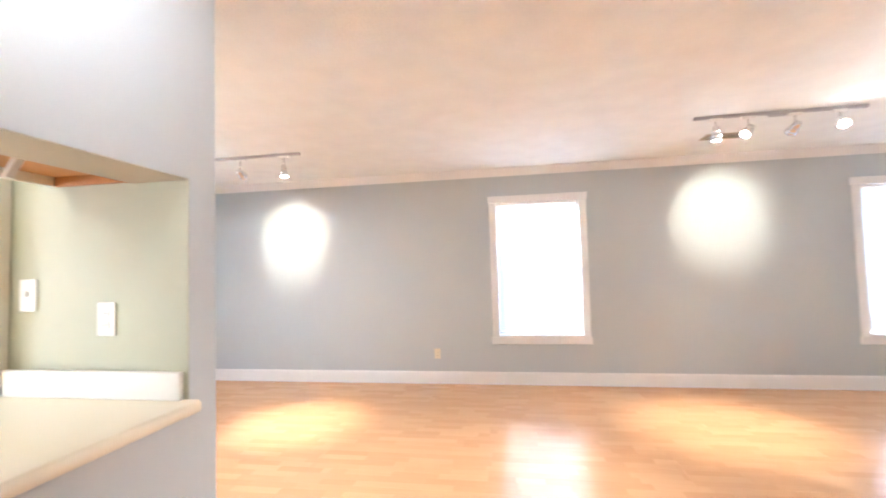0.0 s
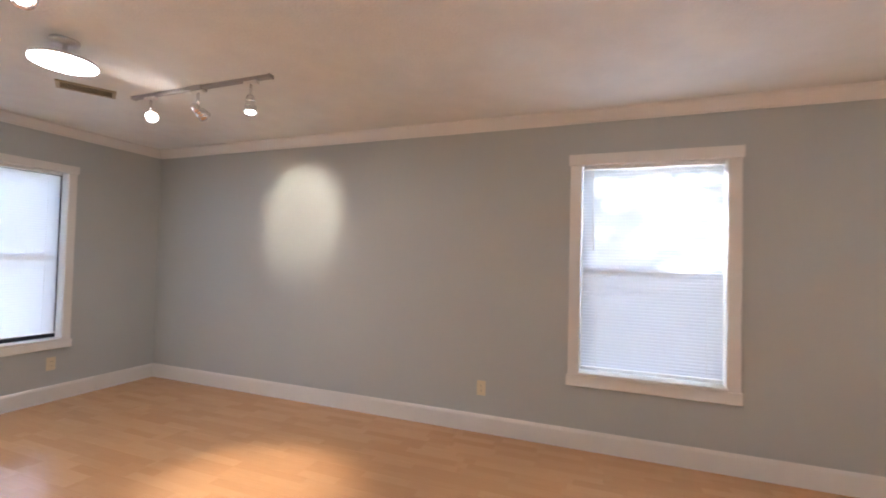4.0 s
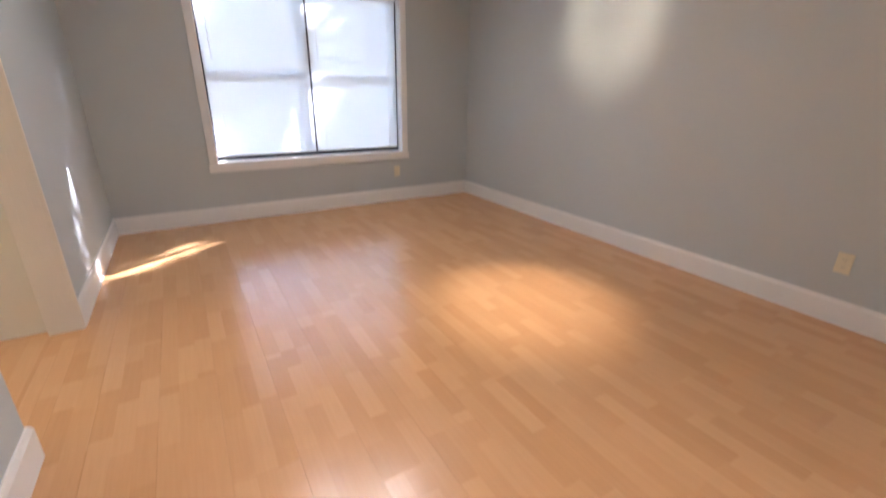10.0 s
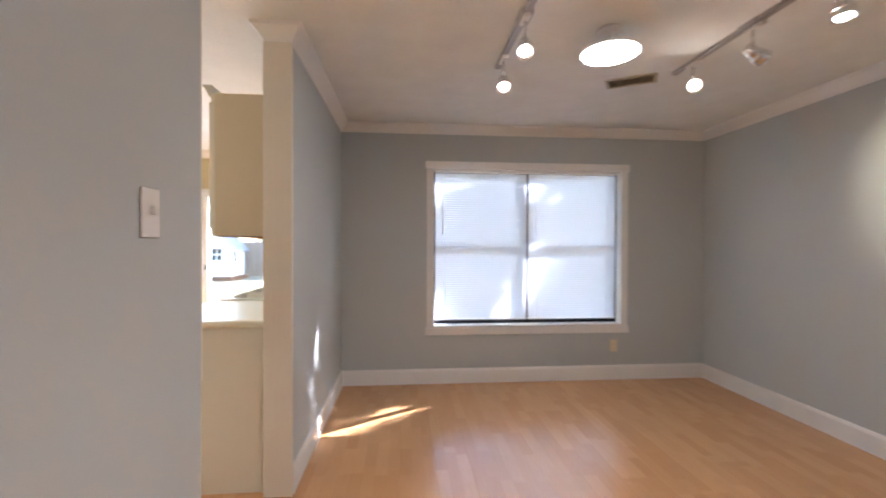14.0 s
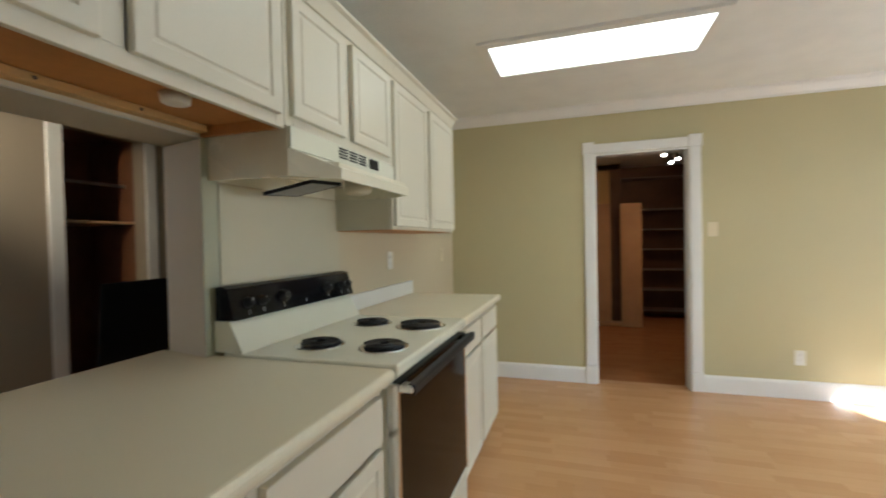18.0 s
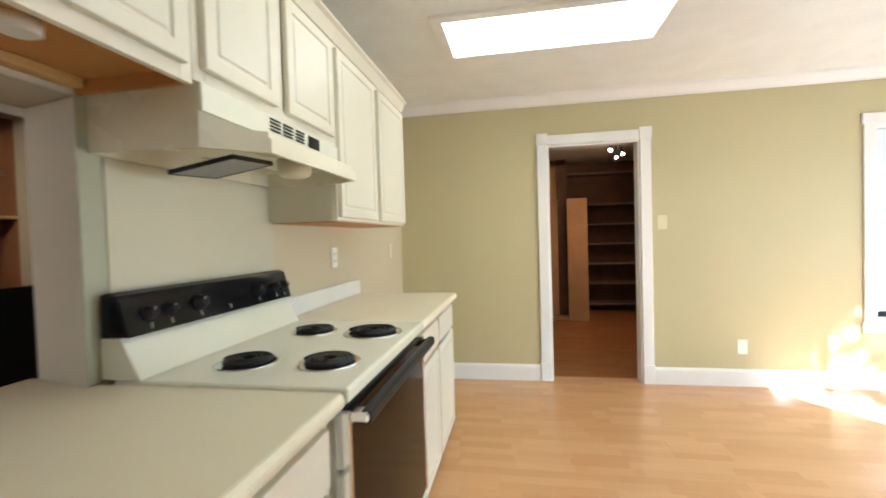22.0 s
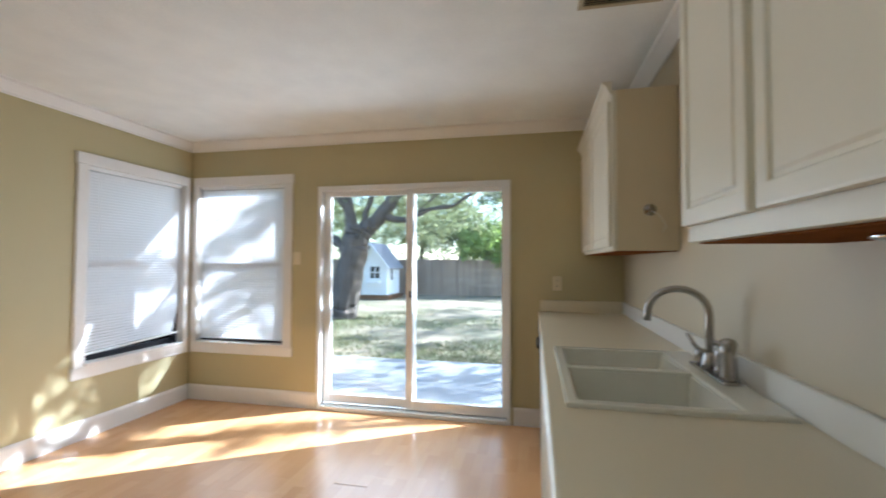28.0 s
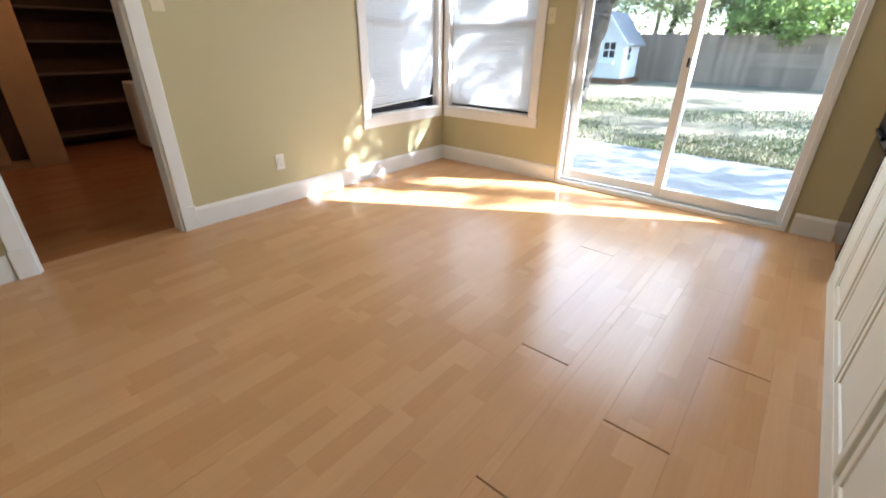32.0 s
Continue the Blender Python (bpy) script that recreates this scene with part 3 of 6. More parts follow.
def blind(o, to3, label, drop=0.0, tilt=-67, y=-0.035, pitch=0.0225, skew=0.0, slats=None):
    """A mini blind with its headrail, slats, bottom rail, cords and wand. skew: degrees by which the bottom rail slants, across y."""
    a, b, z0, z1 = o
    t = thing("window_blind", label, "window blind", Matrix.Translation(Vector(to3((a + b) / 2, y, z0))), group="mini blinds")
    bm = B(); board(bm, a, b, z1 - 0.028, z1, y - 0.014, y + 0.014, to3, 0.002)
    part("headrail", bm, VINYL, t)
    zb = z0 + drop
    n = int((z1 - 0.035 - zb - 0.02) / pitch)
    bm = B()
    ct, st = math.cos(radians(tilt)) * 0.0125, math.sin(radians(tilt)) * 0.0125
    # a slat, slightly crowned
    rows = []
    for s, hump in ((-1, 0), (0, 0.0034), (1, 0)):
        rows.append([bm.verts.new(to3(u, y + s * ct + hump * math.sin(radians(tilt)), z1 - 0.045 - s * st + hump * math.cos(radians(tilt)))) for u in (a + 0.006, b - 0.006)])
    for r0, r1 in zip(rows, rows[1:]):
        bm.faces.new((r0[0], r0[1], r1[1], r1[0])).smooth = True
    first = part("slat", bm, slats or SLAT, t)
    for k in range(1, n):
        s = new("slat", first.data)
        s.parent = t
        s.location = (0, 0, -pitch * k)
        s.rotation_euler = (0, radians(skew) * max(0.0, 1 - (n - k) / 12), 0)
    zr = z1 - 0.045 - pitch * n
    bm = B(); board(bm, a + 0.004, b - 0.004, zr - 0.006, zr + 0.008, y - 0.012, y + 0.012, to3, 0.003)
    part("bottom_rail", bm, VINYL, t).rotation_euler = (0, radians(skew), 0)
    for u in (a + 0.10, b - 0.10):
        bm = B(); tube(bm, [to3(u, y + 0.014, z1 - 0.02), to3(u, y + 0.014, zr)], 0.0012, 5)
        part("cord", bm, VINYL, t)
    bm = B(); tube(bm, [to3(a + 0.07, y + 0.022, z1 - 0.03), to3(a + 0.075, y + 0.026, z1 - 0.62)], 0.0035, 6)
    part("wand", bm, VINYL, t, "clear tilt wand")
    return t


ON_W = lambda u, o, z: (o, u, z)                    # kitchen west wall, room at +x
ON_S = lambda u, o, z: (u, o, z)                    # kitchen south wall, room at +y
ON_DW = lambda u, o, z: (XW2 + o, u, z)             # dining west wall
ON_N = lambda u, o, z: (u, YW1 - o, z)              # long north wall, room at -y
ON_RK = lambda u, o, z: (XK - o, u, z)              # range wall, kitchen face
ON_ST = lambda u, o, z: (u, YST + o, z)             # stair wall
ON_RT = lambda u, o, z: (u, YS1 + 0.01 + o, z)      # return wall, dining face
ON_RS = lambda u, o, z: (u, YS0 + 0.01 - o, z)      # return wall, kitchen face
ON_HE = lambda u, o, z: (6.8 - o, u, z)             # hall east wall

sash_window("window_1", CW1, ON_S, 1, BRONZE, "white-cased corner window over the kitchen floor", depth=0.12, left=False)
sash_window("window_2", CW2, ON_W, 1, BRONZE, "white-cased corner window beside the sliding door", depth=0.11, left=False)
sash_window("window_3", WD2, ON_DW, 2, BRONZE, "white-cased double window of the dining room", case_w=0.07)
sash_window("window_4", WNA, ON_N, 1, VINYL, "white-cased window in the long gray wall", case_w=0.08, screen=True)
sash_window("window_5", WNB, ON_N, 1, VINYL, "white-cased window in the long gray wall", case_w=0.08)
for nm, ww, f3 in (("trim_corner_a", CW1, ON_S), ("trim_corner_b", CW2, ON_W)):
    bm = B(); board(bm, 0.024, ww[0] - 0.0005, ww[2] - 0.085, ww[3] + 0.085, 0, 0.016, f3, 0.003)
    solo(nm, bm, TRIM, "white corner board between the two windows", "trim", kind="structure")

lk = thing("window_lock", "small black lock lying on the window sill", "window lock", Matrix.Translation((0.16, -0.04, CW1[2] + 0.022)))
bm = B(); box(bm, 0.12, 0.20, -0.055, -0.02, CW1[2] + 0.0225, CW1[2] + 0.04, 0.003)
part("base", bm, BLACKPL, lk)
bm = B(); box(bm, 0.125, 0.165, -0.05, -0.025, CW1[2] + 0.0405, CW1[2] + 0.085, 0.004)
part("lever", bm, BLACKPL, lk)
blind((CW1[0] + 0.008, CW1[1] - 0.008, CW1[2] + 0.03, CW1[3]), ON_S, "white mini blind, closed, its bottom rail slanting above the sill", drop=0.045, skew=2.6)
blind((CW2[0] + 0.008, CW2[1] - 0.008, CW2[2] + 0.03, CW2[3]), ON_W, "white mini blind, closed", drop=0.005, tilt=70)
ymid = 5.81
blind((WD2[0] + 0.008, ymid - 0.004, WD2[2] + 0.02, WD2[3]), ON_DW, "white mini blind, closed, over half of the double window", drop=0.03, tilt=67, pitch=0.0213, slats=SLATC)
blind((ymid + 0.001, WD2[1] - 0.03, WD2[2] + 0.02, WD2[3]), ON_DW, "white mini blind, closed, over half of the double window", drop=0.03, tilt=67, pitch=0.0213, slats=SLATC)
blind((WNA[0] + 0.008, WNA[1] - 0.008, WNA[2] + 0.02, WNA[3]), ON_N, "white mini blind, closed, glowing with daylight", drop=0.01, tilt=80, slats=SLATB)
blind((WNB[0] + 0.008, WNB[1] - 0.008, WNB[2] + 0.02, WNB[3]), ON_N, "white mini blind, closed, glowing with daylight", drop=0.01, tilt=80, slats=SLATB)

# sliding glass door
sld = thing("door_1", "white vinyl sliding glass door to the garden", "sliding door", Matrix.Translation((0, 2.2, 0)), kind="structure")
bm = B()
board(bm, SLD[0], SLD[0] + 0.035, 0.0, SLD[3], -0.095, 0.022, ON_W, 0.003)
board(bm, SLD[1] - 0.035, SLD[1], 0.0, SLD[3], -0.095, 0.022, ON_W, 0.003)
board(bm, SLD[0] + 0.035, SLD[1] - 0.035, SLD[3] - 0.045, SLD[3], -0.095, 0.022, ON_W, 0.003)
part("door_frame", bm, VINYL, sld)
bm = B()
board(bm, SLD[0] + 0.035, SLD[1] - 0.035, 0.0, 0.035, -0.095, 0.03, ON_W, 0.003)
board(bm, SLD[0] + 0.035, SLD[1] - 0.035, 0.035, 0.05, -0.04, -0.03, ON_W, 0.001)
part("track", bm, VINYL, sld)
for y0, y1, off, nm in ((SLD[0] + 0.035, 2.235, -0.085, "fixed_panel"), (2.165, SLD[1] - 0.035, -0.045, "sliding_panel")):
    bm = B()
    st = 0.062
    board(bm, y0, y0 + st, 0.05, SLD[3] - 0.045, off, off + 0.035, ON_W, 0.003)
    board(bm, y1 - st * 0.6, y1, 0.05, SLD[3] - 0.045, off, off + 0.035, ON_W, 0.003)
    board(bm, y0 + st, y1 - st * 0.6, SLD[3] - 0.085, SLD[3] - 0.045, off, off + 0.035, ON_W, 0.003)
    board(bm, y0 + st, y1 - st * 0.6, 0.05, 0.125, off, off + 0.035, ON_W, 0.003)
    pn = part(nm, bm, VINYL, sld)
    bm = B(); board(bm, y0 + st, y1 - st * 0.6, 0.125, SLD[3] - 0.085, off + 0.015, off + 0.020, ON_W, 0)
    g = part("pane", bm, GLASS, pn, "clear glass pane")
    g.visible_shadow = False
    if nm == "sliding_panel":
        bm = B(); board(bm, y0 + 0.034, y0 + 0.048, 1.00, 1.06, off + 0.035, off + 0.055, ON_W, 0.003)
        part("door_handle", bm, BLACKPL, pn, "small dark pull handle")
bm = B(); board(bm, SLD[0] + 0.004, SLD[0] + 0.03, 1.0, 1.14, 0.022, 0.04, ON_W, 0.004)
part("latch", bm, VINYL, sld)

# pantry doorway
pdr = thing("door_2", "white cased doorway to the dark back room", "doorway", Matrix.Translation((3.02, 0, 0)), kind="structure")
casing(pdr, PDR, ON_S, 0.085, bottom=False, plinth=True, rosette=True)
bm = B()
board(bm, PDR[0] - 0.001, PDR[0] + 0.016, 0, PDR[3], -0.12, 0.0, ON_S, 0.001)
board(bm, PDR[1] - 0.016, PDR[1] + 0.001, 0, PDR[3], -0.12, 0.0, ON_S, 0.001)
board(bm, PDR[0] + 0.016, PDR[1] - 0.016, PDR[3] - 0.016, PDR[3] + 0.001, -0.12, 0.0, ON_S, 0.001)
part("jamb", bm, TRIM, pdr)
# hall closet doorway
hdr = thing("door_3", "cream cased closet opening in the hall", "doorway", Matrix.Translation((6.8, 1.8, 0)), kind="structure")
casing(hdr, HCL, ON_HE, 0.09, bottom=False, ears=0.0)

# fluted casing wrapped over the end of the sink wall
pst = thing("trim_post", "cream fluted casing over the wall end", "trim", Matrix.Translation((XPOST, 3.98, 0)), kind="structure")
bm = B()
box(bm, XPOST + 0.0005, XPOST + 0.016, YS0 - 0.014, YS1 + 0.014, 0.0, H - 0.086, 0.003)
for k in range(4):
    yy = YS0 + 0.015 + k * 0.030
    box(bm, XPOST + 0.0162, XPOST + 0.0175, yy - 0.010, yy + 0.010, 0.14, H - 0.11, 0.0004)
part("face_board", bm, POSTM, pst)

bm = B()
box(bm, XRET - 0.015, XRET - 0.0005, 3.878, YS1 + 0.008, 0.916, H - 0.086, 0.002)
box(bm, XRET, XRET + 0.05, 3.878, YS0 + 0.0095, 0.916, H - 0.086, 0.002)
solo("trim_return", bm, POSTM, "cream casing over the end of the short wall", "trim", kind="structure")

# lining of the pass-through
ptl = thing("trim_pass_through", "plastered lining of the kitchen pass-through", "trim", Matrix.Translation((4.80, 3.4, 0.915)), kind="structure")
bm = B(); box(bm, XK + 0.0005, XL - 0.0005, PASS[1] - 0.0035, PASS[1] - 0.0005, 0.9155, PASS[3] - 0.004)
part("jamb", bm, SAGE, ptl, "sage green jamb")
# south jamb: living room light put into its colour, paler than the wall
bm = B(); extrude_poly(bm, [(XK + 0.0005, PASS[0] + 0.0005, 0.9155), (XK + 0.0005, PASS[0] + 0.052, 0.9155), (XL - 0.0005, PASS[0] + 0.004, 0.9155), (XL - 0.0005, PASS[0] + 0.0005, 0.9155)], (0, 0, PASS[3] - 0.004 - 0.9155))
bmesh.ops.recalc_face_normals(bm, faces=bm.faces)
part("jamb", bm, CREAMWALL, ptl, "jamb lightened to off-white for the living room's light")
bm = B(); box(bm, XK + 0.0005, XL - 0.0005, PASS[0] + 0.0005, PASS[1] - 0.0005, PASS[3] - 0.0035, PASS[3] - 0.0005)
part("soffit", bm, mat("dull_olive_soffit_paint", (0.47, 0.425, 0.325), 0.6, vary=0.04, scale=1.5, fine=220, bump=0.05), ptl)
bm = B(); box(bm, XK - 0.0015, XK - 0.0003, 2.832, PASS[0] + 0.0515, 0.9155, PASS[3] - 0.001)
part("jamb_edge", bm, SAGE, ptl, "sage green strip beside the opening")


# ---- kitchen ----
def door_front(bm, x0, x1, z0, z1, y, t=0.019, raised=True):
    """A routed panel door whose front lies at y - t, facing -y."""
    fs = box(bm, x0, x1, y - t, y, z0, z1)
    f = fs[2]
    es = list(f.edges)
    bmesh.ops.bevel(bm, geom=es, offset=0.005, segments=2, affect="EDGES", profile=0.6)
    if raised:
        ff = min((g for g in bm.faces if g.is_valid), key=lambda g: (g.calc_center_median().y, -g.calc_area()))
        bmesh.ops.inset_region(bm, faces=[ff], thickness=0.046)
        bmesh.ops.inset_region(bm, faces=[ff], thickness=0.007, depth=-0.006)
        bmesh.ops.inset_region(bm, faces=[ff], thickness=0.010, depth=0.0)
        bmesh.ops.inset_region(bm, faces=[ff], thickness=0.008, depth=0.004)


def cabinet(name, label, m, w, d, h, fronts, toe=0.0, crown=False, under=False, group="", side_wood=False, rise=0.0):
    """A cabinet unit: local x along its front, front at y = 0, depth towards +y. fronts: (kind, x0, x1, z0, z1)."""
    t = thing(name, label, "cabinet", Matrix(), group=group)
    bm = B()
    box(bm, 0.001, w - 0.001, 0.018, d, toe + rise, h, 0.001)
    if rise:
        lips = B()
        box(lips, 0.001, 0.015, 0.0185, d, toe, toe + rise - 0.0002)
        box(lips, w - 0.015, w - 0.001, 0.0185, d, toe, toe + rise - 0.0002)
        part("end_lip", lips, CABWOOD, t, "bare orange plywood edge")
    part("body", bm, CAB, t)
    if side_wood:
        bm = B(); box(bm, w - 0.0008, w + 0.003, 0.019, d, toe, h, 0.0006)
        part("side_panel", bm, CABSIDE, t, "plain tan side panel")
    bm = B()
    box(bm, 0, 0.038, 0, 0.018, toe, h, 0.0015)
    box(bm, w - 0.038, w, 0, 0.018, toe, h, 0.0015)
    box(bm, 0.038, w - 0.038, 0, 0.018, h - 0.04, h, 0.0015)
    box(bm, 0.038, w - 0.038, 0, 0.018, toe, toe + 0.04, 0.0015)
    xs = sorted({round((fronts[i][2] + fronts[i + 1][1]) / 2, 3) for i in range(len(fronts) - 1) if fronts[i + 1][1] > fronts[i][2] and fronts[i][0] == fronts[i + 1][0] == "door"})
    for x in xs:
        box(bm, x - 0.025, x + 0.025, 0.0, 0.018, toe + 0.04, h - 0.04, 0.0015)
    part("face_frame", bm, CAB, t)
    if 0 < toe < 0.5:
        bm = B(); box(bm, 0.002, w - 0.002, 0.07, 0.085, 0.0, toe, 0)
        part("toe_kick", bm, CAB, t)
    for kind, x0, x1, z0, z1 in fronts:
        bm = B(); door_front(bm, x0, x1, z0, z1, -0.0005, raised=kind == "door")
        part("door" if kind == "door" else "drawer_front", bm, CAB, t)
    if crown:
        bm = B()
        sweep(bm, [(0, h - 0.02), (-0.008, h - 0.02), (-0.03, h + 0.025), (-0.045, h + 0.035), (-0.045, h + 0.045), (0, h + 0.045)], [(0, -0.0005), (w, -0.0005)])
        part("cornice", bm, CAB, t)
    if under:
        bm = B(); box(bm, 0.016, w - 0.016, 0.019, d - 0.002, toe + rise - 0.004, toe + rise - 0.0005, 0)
        part("underside", bm, CABWOOD if under == 1 else CABDARK, t, "bare orange plywood underside" if under == 1 else "plywood underside in a darkened brown tone")
    t.matrix_basis = m
    return t


def range_side(x, y, z=0.0):
    return pose(x, y, z, 0, 0, -90)


UPT = 2.10
BX = 4.085           # front of base cabinets, range side
RX = 4.385           # front of upper cabinets, range side
# upper cabinets, range side
cabinet("wall_cabinet", "cream wall cabinet with two panel doors over the pass-through", range_side(RX, 3.925, 0), 1.045, XK - RX - 0.002, UPT,
        [("door", 0.030, 0.507, 1.67, 2.06), ("door", 0.568, 1.013, 1.67, 2.06)], toe=1.635, crown=True, under=True, rise=0.036, group="cream wall cabinets")
cabinet("wall_cabinet", "cream wall cabinet with two short doors over the range hood", range_side(RX, 2.878, 0), 0.783, XK - RX - 0.002, UPT,
        [("door", 0.023, 0.335, 1.68, 2.06), ("door", 0.398, 0.745, 1.68, 2.06)], toe=1.648, crown=True, group="cream wall cabinets")
cabinet("wall_cabinet", "cream wall cabinet with two tall panel doors", range_side(RX, 2.094, 0), 1.035, XK - RX - 0.002, UPT,
        [("door", 0.010, 0.475, 1.36, 2.06), ("door", 0.533, 1.018, 1.36, 2.06)], toe=1.345, crown=True, under=True, group="cream wall cabinets")
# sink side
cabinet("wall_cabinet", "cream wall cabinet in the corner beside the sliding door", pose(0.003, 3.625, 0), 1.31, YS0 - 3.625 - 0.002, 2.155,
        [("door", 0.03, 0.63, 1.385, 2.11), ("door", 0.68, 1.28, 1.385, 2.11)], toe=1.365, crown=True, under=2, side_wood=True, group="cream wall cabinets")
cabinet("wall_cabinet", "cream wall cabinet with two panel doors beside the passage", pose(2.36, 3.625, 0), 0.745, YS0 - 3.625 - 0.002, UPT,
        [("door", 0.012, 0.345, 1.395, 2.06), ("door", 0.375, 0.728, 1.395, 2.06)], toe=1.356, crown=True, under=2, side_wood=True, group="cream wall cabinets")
# base cabinets, range side
DR, DO = (0.715, 0.845), (0.125, 0.695)
cabinet("base_cabinet", "cream base cabinet with three drawers under the pass-through", range_side(BX, 3.928), 0.526, XK - BX - 0.002, 0.874,
        [("drawer", 0.03, 0.493, 0.715, 0.855), ("drawer", 0.03, 0.493, 0.42, 0.695), ("drawer", 0.03, 0.493, 0.125, 0.40)], toe=0.10, group="cream base cabinets")
cabinet("base_cabinet", "cream base cabinet with drawer and door beside the range", range_side(BX, 3.400), 0.530, XK - BX - 0.002, 0.874,
        [("drawer", 0.03, 0.50, *DR), ("door", 0.03, 0.50, *DO)], toe=0.10, group="cream base cabinets")
cabinet("base_cabinet", "cream base cabinet with drawer and door beside the range", range_side(BX, 2.084), 0.478, XK - BX - 0.002, 0.874,
        [("drawer", 0.02, 0.458, *DR), ("door", 0.02, 0.458, *DO)], toe=0.10, group="cream base cabinets")
cabinet("base_cabinet", "cream base cabinet with drawer and door, last in the run", range_side(BX, 1.604), 0.478, XK - BX - 0.002, 0.874,
        [("drawer", 0.02, 0.458, *DR), ("door", 0.02, 0.458, *DO)], toe=0.10, group="cream base cabinets")
# base cabinets, sink side
SY = 3.300
cabinet("base_cabinet", "narrow cream filler cabinet at the wall end", pose(0.003, SY, 0), 0.11, YS0 - SY - 0.002, 0.874, [], toe=0.10, group="cream base cabinets")
cabinet("base_cabinet", "cream base cabinet with drawer and door", pose(0.735, SY, 0), 0.68, YS0 - SY - 0.002, 0.874,
        [("drawer", 0.02, 0.66, *DR), ("door", 0.02, 0.33, *DO), ("door", 0.35, 0.66, *DO)], toe=0.10, group="cream base cabinets")
# the sink base is an open box, for the bowls
sb = thing("base_cabinet", "cream sink base cabinet with two panel doors", "cabinet", Matrix(), group="cream base cabinets")
bm = B()
box(bm, 0.0, 0.018, 0.018, 0.60, 0.10, 0.874); box(bm, 0.902, 0.92, 0.018, 0.60, 0.10, 0.874); box(bm, 0.018, 0.902, 0.018, 0.60, 0.10, 0.118)
part("body", bm, CAB, sb)
bm = B()
box(bm, 0, 0.038, 0, 0.018, 0.10, 0.874, 0.001); box(bm, 0.882, 0.92, 0, 0.018, 0.10, 0.874, 0.001); box(bm, 0.038, 0.882, 0, 0.018, 0.70, 0.874, 0.001)
part("face_frame", bm, CAB, sb)
bm = B(); box(bm, 0.002, 0.918, 0.07, 0.085, 0, 0.10)
part("toe_kick", bm, CAB, sb)
for x0, x1, kind, z in ((0.02, 0.45, "door", DO), (0.47, 0.90, "door", DO), (0.02, 0.90, "false_front", DR)):
    bm = B(); door_front(bm, x0, x1, *z, -0.0005, raised=kind == "door")
    part(kind, bm, CAB, sb)
sb.matrix_basis = pose(1.418, SY, 0)
cabinet("base_cabinet", "cream base cabinet with drawer and doors beside the passage", pose(2.340, SY, 0), 0.76, YS0 - SY - 0.002, 0.874,
        [("drawer", 0.02, 0.74, *DR), ("door", 0.02, 0.37, *DO), ("door", 0.39, 0.74, *DO)], toe=0.10, group="cream base cabinets")

# dishwasher
dw = thing("dishwasher", "dishwasher with a black front under the worktop", "dishwasher", Matrix.Translation((0.42, 3.6, 0)))
bm = B(); box(bm, 0.117, 0.731, SY + 0.02, 3.90, 0.09, 0.87)
part("body", bm, BLACKPL, dw)
bm = B(); box(bm, 0.122, 0.726, SY - 0.022, SY + 0.018, 0.13, 0.70, 0.006)
part("door", bm, BLACK, dw)
bm = B(); box(bm, 0.122, 0.726, SY - 0.026, SY + 0.018, 0.705, 0.868, 0.006)
cp = part("control_panel", bm, BLACKPL, dw)
bm = B(); box(bm, 0.25, 0.60, SY - 0.045, SY - 0.0265, 0.735, 0.755, 0.004)
part("handle", bm, BLACKPL, cp)
bm = B(); box(bm, 0.13, 0.72, SY + 0.05, SY + 0.07, 0.0, 0.125)
part("toe_kick", bm, BLACKPL, dw)


# worktops
def worktop(name, x0, x1, y0, y1, holes, label, nose):
    """nose: sides with a rounded front, as ('x0', 'x1', 'y0', 'y1')."""
    t = thing(name, label, "worktop", Matrix.Translation(((x0 + x1) / 2, (y0 + y1) / 2, 0.875)))
    bm = B()
    slab_with_holes(bm, x0, x1, y0, y1, holes, 0.875, 0.915, lambda u, v, z: (u, v, z))
    part("top", bm, LAMI, t)
    for s in nose:
        bm = B()
        pr = [(math.cos(a) * 0.014, 0.895 + math.sin(a) * 0.020) for a in (math.pi / 2 - k * math.pi / 8 for k in range(9))]
        if s[0] == "x":
            xx, sg = (x0, -1) if s == "x0" else (x1, 1)
            extrude_poly(bm, [(xx + sg * d, y0, z) for d, z in pr], (0, y1 - y0, 0))
        else:
            yy, sg = (y0, -1) if s == "y0" else (y1, 1)
            extrude_poly(bm, [(x0, yy + sg * d, z) for d, z in pr], (x1 - x0, 0, 0))
        bmesh.ops.recalc_face_normals(bm, faces=bm.faces)
        part("nosing", bm, LAMI, t)
    return t


w1 = worktop("worktop", 4.055, 4.945, 2.868, 3.926, [], "beige laminate worktop running through the pass-through", ("x0", "x1"))
bm = B(); box(bm, 4.203, 4.90, 3.900, 3.9205, 0.9155, 1.005, 0.003)
part("upstand", bm, LAMIW, w1, "white laminate upstand")
bm = B(); box(bm, XK + 0.0005, 4.945, PASS[0] + 0.001, 2.8675, 0.875, 0.915)
part("end_strip", bm, LAMI, w1)
w2 = worktop("worktop", 4.055, XK - 0.001, 1.12, 2.083, [], "beige laminate worktop beside the range", ("x0", "y0"))
bm = B(); box(bm, XK - 0.02, XK - 0.001, 1.10, 2.083, 0.9155, 1.005, 0.003)
part("upstand", bm, LAMIW, w2, "white laminate upstand")
SINK = (1.515, 2.315, 3.333, 3.885)
w3 = worktop("worktop", 0.002, 3.125, 3.29, YS0 - 0.001, [(SINK[0] + 0.02, SINK[1] - 0.02, SINK[2] + 0.02, SINK[3] - 0.02)], "beige laminate worktop with a drop-in sink", ("y0", "x1"))
bm = B(); box(bm, 0.022, 3.125, YS0 - 0.02, YS0 - 0.001, 0.9155, 1.005, 0.003)
